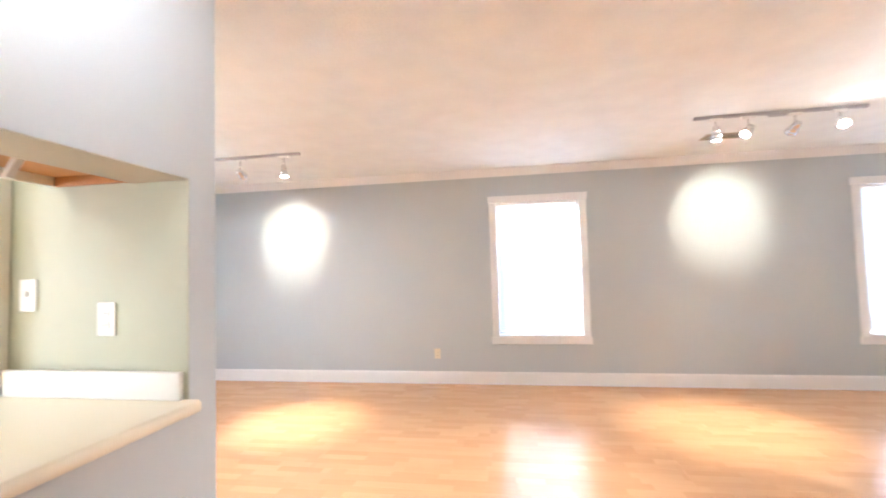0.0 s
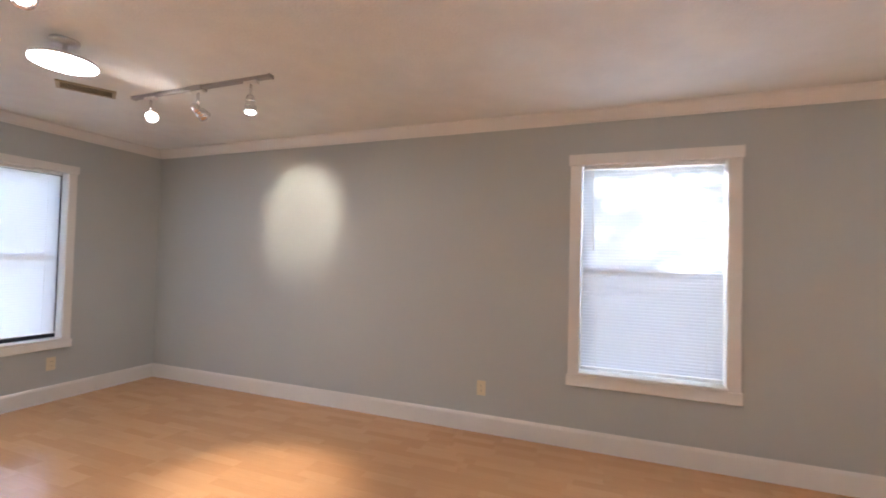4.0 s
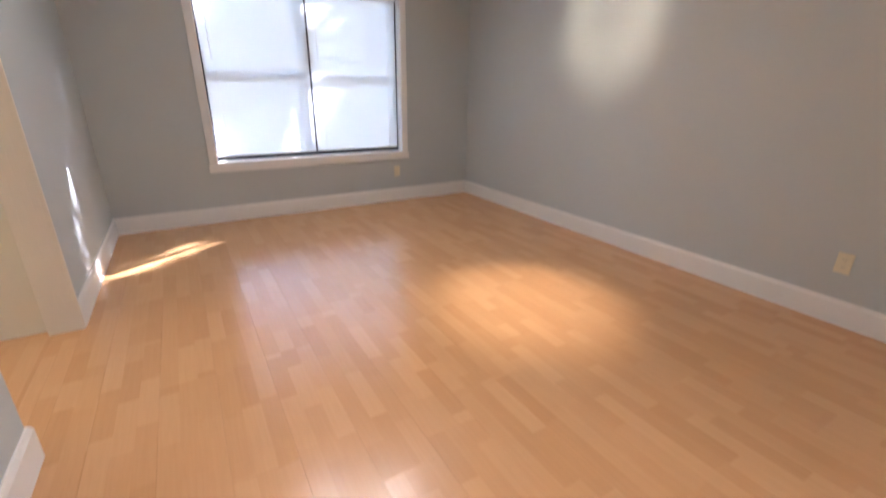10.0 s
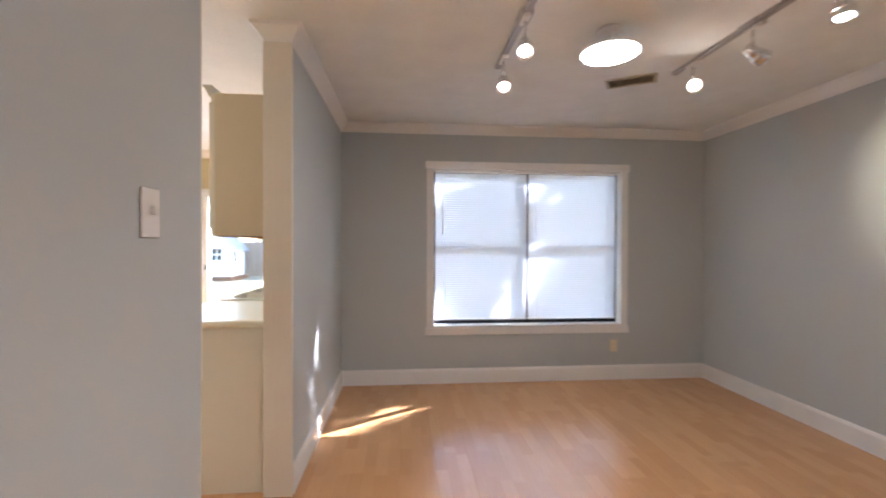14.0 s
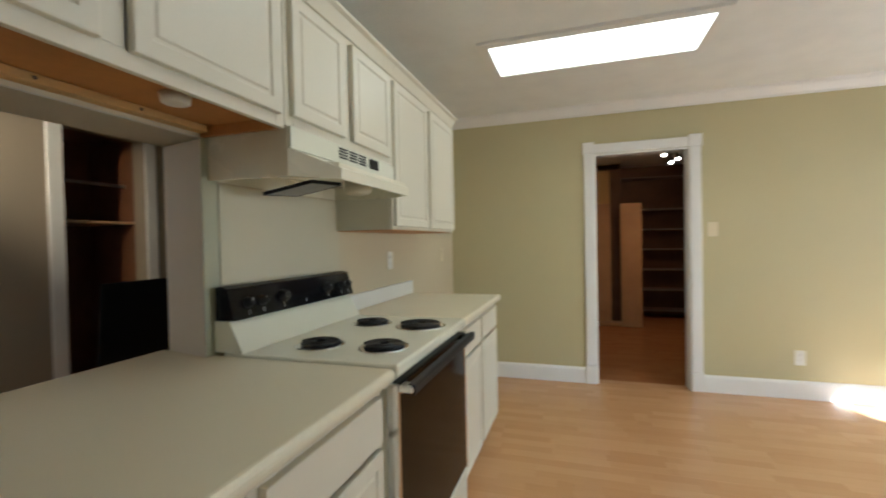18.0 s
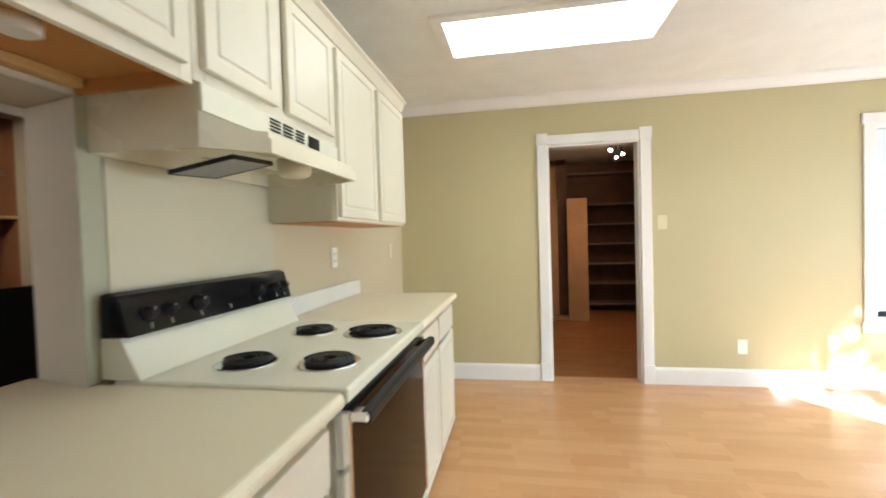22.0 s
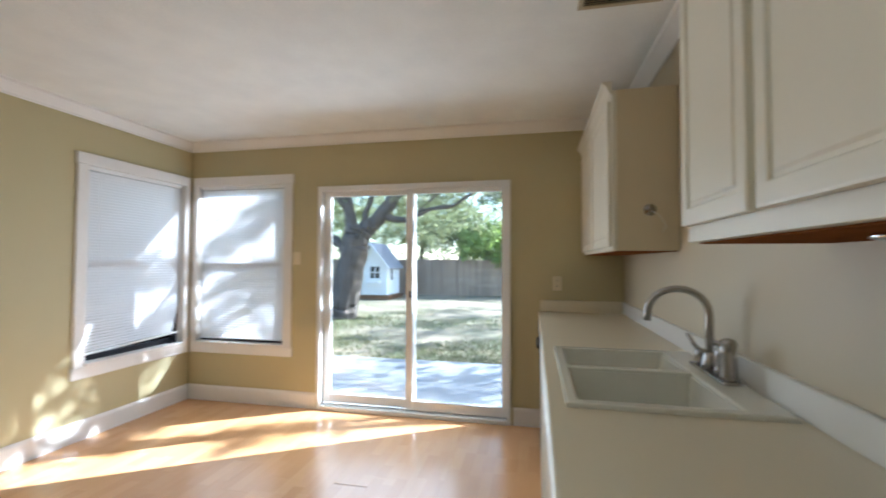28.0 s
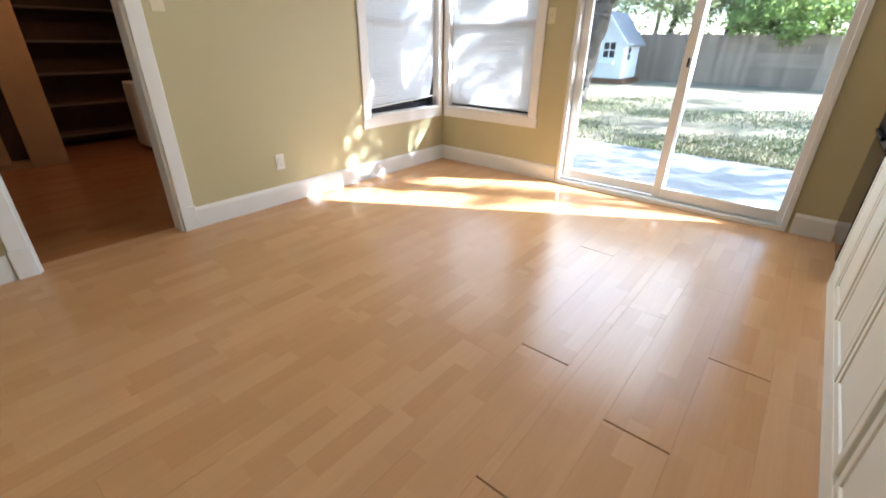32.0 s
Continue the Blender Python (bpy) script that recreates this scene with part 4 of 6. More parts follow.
part("upstand", bm, LAMIW, w3, "white laminate upstand along the wall")
bm = B(); box(bm, 3.1005, 3.110, 3.312, 3.918, 0.0, 0.874, 0.001)
solo("end_panel", bm, CAB, "flat cream end panel of the base cabinets", "end panel")
bm = B(); box(bm, 0.735, 3.10, SY - 0.012, SY + 0.010, 0.0, 0.099, 0.002)
solo("toe_board", bm, CAB, "cream toe board along the foot of the base cabinets", "toe board")
bm = B(); box(bm, 0.002, 0.021, 3.29, YS0 - 0.001, 0.9155, 1.005, 0.003)
part("upstand", bm, LAMI, w3)

# sink
sk = thing("kitchen_sink", "white enamel double bowl drop-in sink", "sink", Matrix.Translation((1.89, 3.61, 0.90)))
bw = [(SINK[0] + 0.035, 1.868, SINK[2] + 0.035, SINK[3] - 0.11), (1.902, SINK[1] - 0.035, SINK[2] + 0.035, SINK[3] - 0.11)]
bm = B()
slab_with_holes(bm, *SINK, bw, 0.916, 0.930, lambda u, v, z: (u, v, z))
bmesh.ops.bevel(bm, geom=[e for e in bm.edges if len(e.link_faces) == 2 and e.calc_face_angle(0) > 1 and all(v.co.z > 0.92 for v in e.verts)], offset=0.006, segments=3, affect="EDGES", profile=0.5)
part("rim", bm, WHITE, sk)
for a0, a1, b0, b1 in bw:
    bm = B()
    ring = lambda q, z, k: [bm.verts.new(p) for p in ((a0 + q, b0 + q, z), (a1 - q, b0 + q, z), (a1 - q, b1 - q, z), (a0 + q, b1 - q, z))]
    rs = [ring(0, 0.918, 0), ring(0.008, 0.80, 0), ring(0.02, 0.755, 0), ring(0.05, 0.742, 0)]
    for r0, r1 in zip(rs, rs[1:]):
        for i in range(4):
            bm.faces.new((r0[i], r1[i], r1[(i + 1) % 4], r0[(i + 1) % 4]))
    bm.faces.new(rs[-1])
    bmesh.ops.bevel(bm, geom=[e for e in bm.edges if len(e.link_faces) == 2 and abs(e.verts[0].co.z - e.verts[1].co.z) > 0.01], offset=0.015, segments=3, affect="EDGES", profile=0.5)
    bmesh.ops.solidify(bm, geom=bm.faces[:], thickness=0.006)
    bowl = part("bowl", bm, WHITE, sk)
    bm = B(); lathe(bm, ((a0 + a1) / 2, (b0 + b1) / 2, 0.7425), (0, 0, 1), [(0, 0.042), (0.003, 0.042), (0.004, 0.03), (0.001, 0.02)], 20)
    part("drain", bm, CHROME, bowl)

# faucet
fc = thing("faucet", "brushed nickel gooseneck faucet on the sink deck", "faucet", Matrix.Translation((1.90, 3.84, 0.93)))
fy = 3.838
bm = B(); box(bm, 1.76, 2.06, fy - 0.028, fy + 0.028, 0.9305, 0.942, 0.006, 2)
part("deck_plate", bm, STEEL, fc)
bm = B()
pts = [(1.885, fy, 0.942), (1.885, fy, 1.10)]
for k in range(13):
    a = math.pi * k / 12
    pts.append((1.885 - 0.03 * (1 - math.cos(a)) / 2, fy - 0.095 + 0.095 * math.cos(a), 1.13 + 0.085 * math.sin(a)))
pts.append((1.852, fy - 0.192, 1.10))
tube(bm, pts, 0.0125, 12)
part("spout", bm, STEEL, fc)
bm = B(); lathe(bm, (1.885, fy, 0.942), (0, 0, 1), [(0, 0.027), (0.02, 0.024), (0.05, 0.018), (0.06, 0.0135)], 20)
part("spout_base", bm, STEEL, fc)
bm = B(); lathe(bm, (1.80, fy, 0.942), (0, 0, 1), [(0, 0.022), (0.03, 0.018), (0.045, 0.02), (0.055, 0.012)], 18)
tube(bm, [(1.80, fy, 0.985), (1.79, fy - 0.02, 1.01), (1.775, fy - 0.035, 1.045)], [0.009, 0.008, 0.006], 10)
part("handle", bm, STEEL, fc)
bm = B(); lathe(bm, (1.965, fy, 0.942), (0, 0, 1), [(0, 0.02), (0.02, 0.015), (0.04, 0.013), (0.06, 0.014), (0.085, 0.011), (0.09, 0.005)], 18)
part("side_sprayer", bm, STEEL, fc)
bm = B(); lathe(bm, (2.03, fy, 0.942), (0, 0, 1), [(0, 0.026), (0.015, 0.022), (0.08, 0.020), (0.115, 0.024), (0.125, 0.018), (0.13, 0.006)], 18)
tube(bm, [(2.03, fy, 1.05), (2.02, fy - 0.04, 1.055)], [0.012, 0.008], 10)
part("filter_tap", bm, STEEL, fc)

# ---- range ----
SX0, SX1, RY0, RY1 = 4.045, 4.695, 2.087, 2.865
st = thing("kitchen_range", "almond electric range with coil burners and brown glass door", "range", Matrix.Translation((4.37, 2.54, 0)))
bm = B(); box(bm, SX0 + 0.03, SX1, RY0 + 0.002, RY1 - 0.002, 0.06, 0.885, 0.003)
part("body", bm, ENAMEL, st)
bm = B(); box(bm, SX0 - 0.012, SX1 - 0.03, RY0, RY1, 0.886, 0.925, 0.010, 3)
ctop = part("cooktop", bm, ENAMEL, st)
for bx, by, r in ((4.40, 2.70, 0.085), (4.165, 2.68, 0.085), (4.40, 2.30, 0.085), (4.17, 2.31, 0.105)):
    bm = B(); lathe(bm, (bx, by, 0.9255), (0, 0, 1), [(0, r), (0.004, r * 1.0), (0.004, r * 0.9), (0.001, r * 0.55), (0.001, 0.01)], 32)
    bowl = part("drip_bowl", bm, CHROME, ctop, "chrome drip bowl")
    bm = B()
    turns = 4
    pts = [(bx + (0.018 + (r * 0.82 - 0.018) * k / (turns * 20)) * math.cos(2 * math.pi * k / 20), by + (0.018 + (r * 0.82 - 0.018) * k / (turns * 20)) * math.sin(2 * math.pi * k / 20), 0.936) for k in range(turns * 20 + 1)]
    tube(bm, pts, 0.0065, 6)
    part("burner_coil", bm, IRON, bowl, "black spiral heating coil")
bm = B()
extrude_poly(bm, [(SX1 - 0.115, RY0, 0.926), (SX1 - 0.06, RY0, 1.03), (SX1 - 0.0, RY0, 1.03), (SX1 - 0.0, RY0, 0.926)], (0, RY1 - RY0, 0))
bmesh.ops.recalc_face_normals(bm, faces=bm.faces)
part("backguard", bm, ENAMEL, st)
bm = B()
extrude_poly(bm, [(SX1 - 0.085, RY0 - 0.001, 1.031), (SX1 - 0.055, RY0 - 0.001, 1.135), (SX1 - 0.03, RY0 - 0.001, 1.145), (SX1 - 0.005, RY0 - 0.001, 1.14), (SX1 - 0.005, RY0 - 0.001, 1.031)], (0, RY1 - RY0 + 0.002, 0))
bmesh.ops.recalc_face_normals(bm, faces=bm.faces)
bmesh.ops.bevel(bm, geom=bm.edges[:], offset=0.003, segments=1, affect="EDGES")
pan = part("control_panel", bm, BLACK, st, "black glass control panel")
nrm = Vector((-0.96, 0, 0.277))
for yy, r in ((2.79, 0.020), (2.72, 0.020), (2.605, 0.026), (2.305, 0.026), (2.19, 0.020), (2.13, 0.020)):
    c = Vector((SX1 - 0.0705, yy, 1.083))
    bm = B(); lathe(bm, c, nrm, [(0, r), (0.006, r), (0.008, r * 0.75), (0.024, r * 0.68), (0.026, r * 0.5)], 20)
    kn = part("knob", bm, BLACKPL, pan)
    bm = B(); box(bm, -0.0008, 0.0008, 0.002, 0.010, 0.0, 0.0008)
    bm.transform(Matrix.Translation(c + nrm * 0.0262) @ nrm.to_track_quat("Z", "Y").to_matrix().to_4x4())
    part("pointer", bm, WPLATE, kn)
for yy in (2.79, 2.72, 2.605, 2.305, 2.19, 2.13, 2.47):
    bm = B(); box(bm, -0.0012, 0.0012, -0.008, 0.008, 0.0, 0.0010)
    bm.transform(Matrix.Translation(Vector((SX1 - 0.0795, yy, 1.050)) + nrm * 0.0005) @ nrm.to_track_quat("Z", "Y").to_matrix().to_4x4())
    part("printed_mark", bm, WPLATE, pan)
bm = B(); box(bm, SX0 - 0.006, SX0 + 0.028, RY0 + 0.006, RY1 - 0.006, 0.245, 0.862, 0.004)
dr = part("oven_door", bm, BROWNGL, st, "dark brown glass oven door")
bm = B(); box(bm, SX0 - 0.058, SX0 - 0.030, RY0 + 0.012, RY1 - 0.012, 0.835, 0.868, 0.008, 2)
for yy in (RY0 + 0.03, RY1 - 0.06):
    box(bm, SX0 - 0.034, SX0 - 0.006, yy, yy + 0.03, 0.838, 0.862, 0.003)
part("handle", bm, BLACKPL, dr, "black bar handle")
for yy in (RY0 + 0.001, RY1 - 0.020):
    bm = B(); box(bm, SX0 - 0.010, SX0 + 0.028, yy, yy + 0.019, 0.24, 0.866, 0.003)
    part("side_trim", bm, CHROME, dr, "chrome edge trim")
bm = B(); box(bm, SX0 - 0.055, SX0 - 0.008, RY1 - 0.050, RY1 - 0.002, 0.842, 0.866, 0.006)
part("handle_end", bm, CHROME, dr, "chrome handle end")
bm = B(); box(bm, SX0 - 0.006, SX0 + 0.028, RY0 + 0.004, RY1 - 0.004, 0.07, 0.235, 0.006)
part("drawer_front", bm, ENAMEL, st)
bm = B(); box(bm, SX0 + 0.05, SX1, RY0 + 0.01, RY1 - 0.01, 0.0, 0.06)
part("plinth", bm, BLACKPL, st)

# splash panel behind the range
bm = B(); box(bm, XK - 0.006, XK - 0.0005, 2.07, 2.8315, 1.03, 1.49, 0.001)
solo("splash_panel", bm, mat("pale_green_splash_enamel", (0.66, 0.61, 0.46), 0.25, vary=0.02, scale=4, fine=60, bump=0.0), "almond enamel splash panel on the wall behind the range", "splash panel")

# hood
hd = thing("range_hood", "almond range hood under the wall cabinet", "range hood", Matrix.Translation((4.5, 2.48, 1.5)))
bm = B()
b = [bm.verts.new(p) for p in ((XK - 0.002, 2.095, 1.497), (4.385, 2.095, 1.492), (4.25, 2.215, 1.486), (4.25, 2.782, 1.486), (4.385, 2.868, 1.492), (XK - 0.002, 2.868, 1.497))]
l2, l3 = bm.verts.new((4.25, 2.215, 1.521)), bm.verts.new((4.25, 2.782, 1.521))
t0, t1, t4, t5 = [bm.verts.new(p) for p in ((XK - 0.002, 2.095, 1.584), (4.385, 2.095, 1.580), (4.385, 2.868, 1.580), (XK - 0.002, 2.868, 1.584))]
u0, u1, u4, u5 = [bm.verts.new((x, y, 1.6465)) for x, y in ((XK - 0.002, 2.095), (4.386, 2.095), (4.386, 2.868), (XK - 0.002, 2.868))]
for q in ((b[5], b[0], t0, t5), (b[0], b[1], t1, t0), (b[1], b[2], l2, t1), (b[2], b[3], l3, l2), (b[3], b[4], t4, l3), (b[4], b[5], t5, t4), (l2, l3, t4, t1), (t0, t1, u1, u0), (t4, t5, u5, u4), (t1, t4, u4, u1), (t5, t0, u0, u5), (u0, u1, u4, u5)):
    bm.faces.new(q)
under = bm.faces.new(b)
bmesh.ops.recalc_face_normals(bm, faces=bm.faces)
bmesh.ops.inset_region(bm, faces=[under], thickness=0.014)
bmesh.ops.inset_region(bm, faces=[under], thickness=0.001, depth=-0.055)
# almond enamel, its colour warmed for the floor's bounce on the hood
part("canopy", bm, mat("bounce_warmed_almond_enamel", (0.79, 0.735, 0.57), 0.28, vary=0.02, scale=4, fine=60, bump=0.0), hd)
bm = B(); box(bm, 4.373, 4.3855, 2.096, 2.867, 1.578, 1.6465, 0.002)
vf = part("vent_strip", bm, ENAMEL, hd)
for g, yy in enumerate((2.56, 2.485, 2.41)):
    for k in range(4):
        bm = B(); box(bm, 4.3685, 4.3715, yy - 0.028, yy + 0.028, 1.598 + 0.011 * k, 1.6035 + 0.011 * k)
        part("vent_slot", bm, DARKSLOT, vf)
bm = B(); box(bm, 4.367, 4.3712, 2.27, 2.35, 1.595, 1.637, 0.002)
part("switch_panel", bm, BLACKPL, vf, "black switch panel")
tip = Matrix.Translation((4.475, 2.665, 1.480)) @ Matrix.Rotation(radians(9), 4, "Y") @ Matrix.Rotation(radians(-4), 4, "X")
bm = B(); box(bm, -0.095, 0.095, -0.09, 0.09, -0.005, 0.005, 0.003)
bm.transform(tip)
flt = part("grease_filter", bm, FILTER, hd, "gray mesh grease filter")
bm = B(); box(bm, -0.100, 0.100, -0.095, -0.09, -0.006, 0.006); box(bm, -0.100, 0.100, 0.09, 0.095, -0.006, 0.006); box(bm, -0.100, -0.095, -0.09, 0.09, -0.006, 0.006); box(bm, 0.095, 0.100, -0.09, 0.09, -0.006, 0.006)
bm.transform(tip)
part("filter_rim", bm, BLACKPL, flt)
bm = B(); lathe(bm, (4.37, 2.455, 1.53), (0, 0, -1), [(0, 0.055), (0.045, 0.053), (0.055, 0.042), (0.060, 0.005)], 20)
part("lamp_cover", bm, IVORY, hd, "yellowed lamp cover")


# ---- plates on walls ----
def plate(kind, u, z, to3, material=IVORY, label="", two=False, group=""):
    c = Vector(to3(u, 0, z))
    t = thing("light_switch" if kind == "switch" else "power_outlet", label or ("ivory light switch on the wall" if kind == "switch" else "ivory power outlet on the wall"), "switch" if kind == "switch" else "outlet", Matrix.Translation(c), group=group)
    w = 0.115 if two else 0.07
    bm = B(); board(bm, u - w / 2, u + w / 2, z - 0.057, z + 0.057, 0.0005, 0.006, to3, 0.002)
    part("cover_plate", bm, material, t)
    for du in ((-0.023, 0.023) if two else (0.0,)):
        if kind == "switch":
            bm = B(); board(bm, u + du - 0.005, u + du + 0.005, z - 0.004, z + 0.016, 0.006, 0.017, to3, 0.002)
            part("toggle", bm, material, t)
        else:
            for dz in (-0.02, 0.02):
                bm = B(); board(bm, u + du - 0.016, u + du + 0.016, z + dz - 0.013, z + dz + 0.013, 0.006, 0.0085, to3, 0.003)
                soc = part("socket", bm, material, t)
                for s in (-0.006, 0.006):
                    bm = B(); board(bm, u + du + s - 0.001, u + du + s + 0.001, z + dz - 0.004, z + dz + 0.005, 0.0082, 0.0088, to3, 0)
                    part("slot", bm, DARKSLOT, soc)
    return t


plate("outlet", 1.907, 0.319, ON_S, WPLATE, "white power outlet low on the olive wall")
plate("switch", 2.49, 1.335, ON_S, IVORY, "ivory light switch beside the back room door")
plate("switch", 1.134, 1.335, ON_W, IVORY, "ivory light switch between window and sliding door")
plate("outlet", 3.42, 1.14, ON_W, IVORY, "ivory power outlet above the worktop")
plate("outlet", 1.45, 1.165, ON_RK, WPLATE, "white power outlet above the worktop beside the range")
plate("outlet", 0.36, 1.165, ON_RK, IVORY, "ivory power outlet on the wall past the worktop")
plate("outlet", 4.60, 1.175, ON_RS, WPLATE, "white power outlet above the worktop upstand")
plate("switch", 4.28, 1.26, ON_RS, WPLATE, "white light switch on the short kitchen wall")
plate("outlet", 5.066, 0.342, ON_N, IVORY, "ivory power outlet low on the long gray wall", group="dining room outlets")
plate("outlet", 10.217, 0.356, ON_N, IVORY, "ivory power outlet low on the long gray wall", group="dining room outlets")
plate("outlet", 6.667, 0.331, ON_DW, IVORY, "ivory power outlet under the dining window", group="dining room outlets")
plate("switch", 4.40, 1.385, ON_RT, WPLATE, "white light switch on the short gray wall")
plate("outlet", 8.17, 0.26, ON_ST, WPLATE, "white power outlet low on the cream wall")

# clutter on and under cabinets
bm = B(); lathe(bm, (4.50, 3.153, 1.6665), (0, 0, -1), [(0, 0.036), (0.022, 0.034), (0.026, 0.028)], 20)
solo("puck_light", bm, WPLATE, "round white puck light under the wall cabinet", "puck light", group="puck lights")
bm = B(); lathe(bm, (4.529, 3.631, 1.6665), (0, 0, -1), [(0, 0.016), (0.006, 0.015), (0.010, 0.010)], 16)
solo("puck_light", bm, WPLATE, "small white lamp socket under the wall cabinet", "puck light", group="puck lights")
bm = B()
extrude_poly(bm, [(4.640, 3.612, 1.6445), (4.6585, 3.612, 1.6445), (4.6585, 3.585, 1.585), (4.640, 3.585, 1.585)], (0, 0.020, 0))
bmesh.ops.recalc_face_normals(bm, faces=bm.faces)
solo("paper_towel_bracket", bm, WPLATE, "white towel bracket hanging under the wall cabinet", "bracket")
bm = B(); lathe(bm, (1.314, 3.79, 1.56), (1, 0, 0), [(0, 0.030), (0.004, 0.028), (0.006, 0.010), (0.012, 0.009), (0.03, 0.007)], 18)
solo("wall_hook", bm, STEEL, "dull metal hook on the side of the wall cabinet", "hook")
bm = B(); tube(bm, [(1.335, 3.79, 1.555), (1.332, 3.83, 1.53), (1.325, 3.86, 1.48), (1.322, 3.84, 1.45)], 0.002, 6)
solo("loose_wire", bm, WPLATE, "thin white wire hanging from the hook", "wire")
bm = B(); lathe(bm, (2.78, 3.78, 1.3515), (0, 0, -1), [(0, 0.04), (0.008, 0.04), (0.012, 0.03)], 20)
solo("puck_light", bm, CHROME, "round metal puck light under the wall cabinet beside the passage", "puck light", group="puck lights")
bm = B()
box(bm, 4.66, 4.6985, 2.90, 3.905, 1.645, 1.6665, 0.002)
bt = thing("cabinet_batten", "thin yellowish batten with screws under the wall cabinet", "batten", Matrix.Translation((4.68, 3.4, 1.645)))
part("strip", bm, mat("yellow_pine_batten", (0.50, 0.295, 0.095), 0.5, vary=0.12, scale=6, fine=40, bump=0.04), bt)
for yy in (3.60, 3.36, 3.12):
    bm = B(); lathe(bm, (4.6605, yy, 1.656), (-1, 0, 0), [(0, 0.005), (0.0015, 0.0045), (0.002, 0.002)], 10)
    part("screw", bm, DARKSLOT, bt, "dark screw head")


# ---- ceiling fixtures ----
def track_light(x0, x1, y, heads, label, cone=50, down=0.0):
    """A ceiling track along x. heads: (x, aim point, watts)."""
    t = thing("track_light", label, "track light", Matrix.Translation(((x0 + x1) / 2, y, H)), group="track lights")
    bm = B(); box(bm, x0, x1, y - 0.018, y + 0.018, H - 0.022, H - 0.0005, 0.003)
    part("rail", bm, TRACKM, t)
    for x in (x0, x1 - 0.012):
        bm = B(); box(bm, x - 0.002, x + 0.014, y - 0.020, y + 0.020, H - 0.024, H - 0.0005, 0.002)
        part("end_cap", bm, TRACKM, t)
    bm = B(); box(bm, (x0 + x1) / 2 - 0.06, (x0 + x1) / 2 + 0.06, y - 0.03, y + 0.03, H - 0.034, H - 0.0005, 0.006, 2)
    part("power_feed", bm, TRACKM, t)
    for x, aim, watts, *tone in heads:
        bm = B(); box(bm, x - 0.05, x + 0.05, y - 0.017, y + 0.017, H - 0.045, H - 0.0225, 0.004, 2)
        ad = part("lamp_head", bm, WPLATE, t)
        piv = Vector((x, y, H - 0.125 - down))
        way = (Vector(aim) - piv).normalized()
        bm = B(); tube(bm, [(x, y, H - 0.045), (x, y, H - 0.105 - down)], 0.008, 8)
        part("stem", bm, CHROME, ad)
        shell = [(0, 0.012), (0.004, 0.022), (0.03, 0.026), (0.034, 0.030), (0.040, 0.030), (0.044, 0.026), (0.062, 0.028), (0.068, 0.036), (0.078, 0.038), (0.082, 0.034), (0.100, 0.040), (0.112, 0.041)]
        shell += [(0.111, 0.038), (0.085, 0.030), (0.060, 0.022), (0.052, 0.010)] if len(tone) > 2 else [(0.112, 0.034), (0.108, 0.033)]
        bm = B(); lathe(bm, piv - way * 0.045, way, shell, 24)
        part("lamp_body", bm, CHROME, ad, "ribbed chrome lamp body")
        if len(tone) > 2:
            # a reflector lamp: its capsule shades the middle of the beam
            bm = B(); lathe(bm, piv + way * 0.056, way, [(0, 0.0064), (0.003, 0.0062), (0.006, 0.004), (0.007, 0.001)], 14)
            part("bulb", bm, BULB, ad, "small glowing halogen capsule")
            spot_lamp(piv + way * 0.018, Vector(aim), watts, tone[1], 1.0, tone[0], 0.0076)
            continue
        bm = B(); lathe(bm, piv + way * 0.0645, way, [(0, 0.026), (0.003, 0.025), (0.007, 0.018), (0.009, 0.004)], 20)
        part("bulb", bm, BULB, ad, "glowing halogen bulb")
        spot_lamp(piv + way * 0.08, Vector(aim), watts, tone[1] if tone else cone, 1.0, tone[0] if tone else (1.0, 0.88, 0.75))
    return t


track_light(2.78, 4.00, 5.21, [(2.94, (4.5, 4.9, 0.3), 1.2), (3.40, (5.0, 4.8, 0.3), 1.2), (3.95, (5.6, 4.7, 0.3), 1.2)], "gray ceiling track with three chrome spot lamps aimed down the room", 84, 0.035)
track_light(2.79, 4.03, 6.37, [(2.97, (6.9, 4.4, 0.85), 16, (1.0, 0.88, 0.75), 36), (3.42, (3.31, YW1, 1.74), 5.4, (1.0, 0.84, 0.56), 47, "capsule"), (3.87, (4.06, 6.28, 0.0), 12, (1.0, 0.82, 0.58), 38)], "gray ceiling track with three chrome spot lamps near the long wall", 52, 0.03)
track_light(7.40, 8.58, 6.25, [(7.55, (7.58, 6.46, 0), 10, (1.0, 0.82, 0.58), 48), (7.78, (5.7, 5.0, 0.2), 8, (1.0, 0.88, 0.75), 60), (8.10, (8.13, YW1, 1.80), 5.4, (1.0, 0.84, 0.56), 47, "capsule"), (8.40, (7.6, YST, 0.8), 15, (1.0, 0.86, 0.70), 74)], "gray ceiling track with four chrome spot lamps near the windows", 50)
track_light(7.35, 8.55, 3.35, [(7.85, (7.81, YST, 2.0), 4.2, (1.0, 0.84, 0.62), 54), (8.28, (8.25, YST, 1.55), 7.5, (1.0, 0.84, 0.62), 42)], "gray ceiling track with two chrome spot lamps at the cream wall", 44)
# unseen track, added to brighten range wall, taupe wall and closet
track_light(5.30, 6.50, 3.30, [(5.40, (4.92, 3.7, 1.9), 0.45, (1.0, 0.9, 0.8), 110), (5.75, (6.80, 2.42, 1.0), 0.9), (6.10, (6.80, 2.12, 1.75), 9, (1.0, 0.78, 0.52), 46)], "unseen gray track with three chrome spot lamps, added to light the hall", 60)

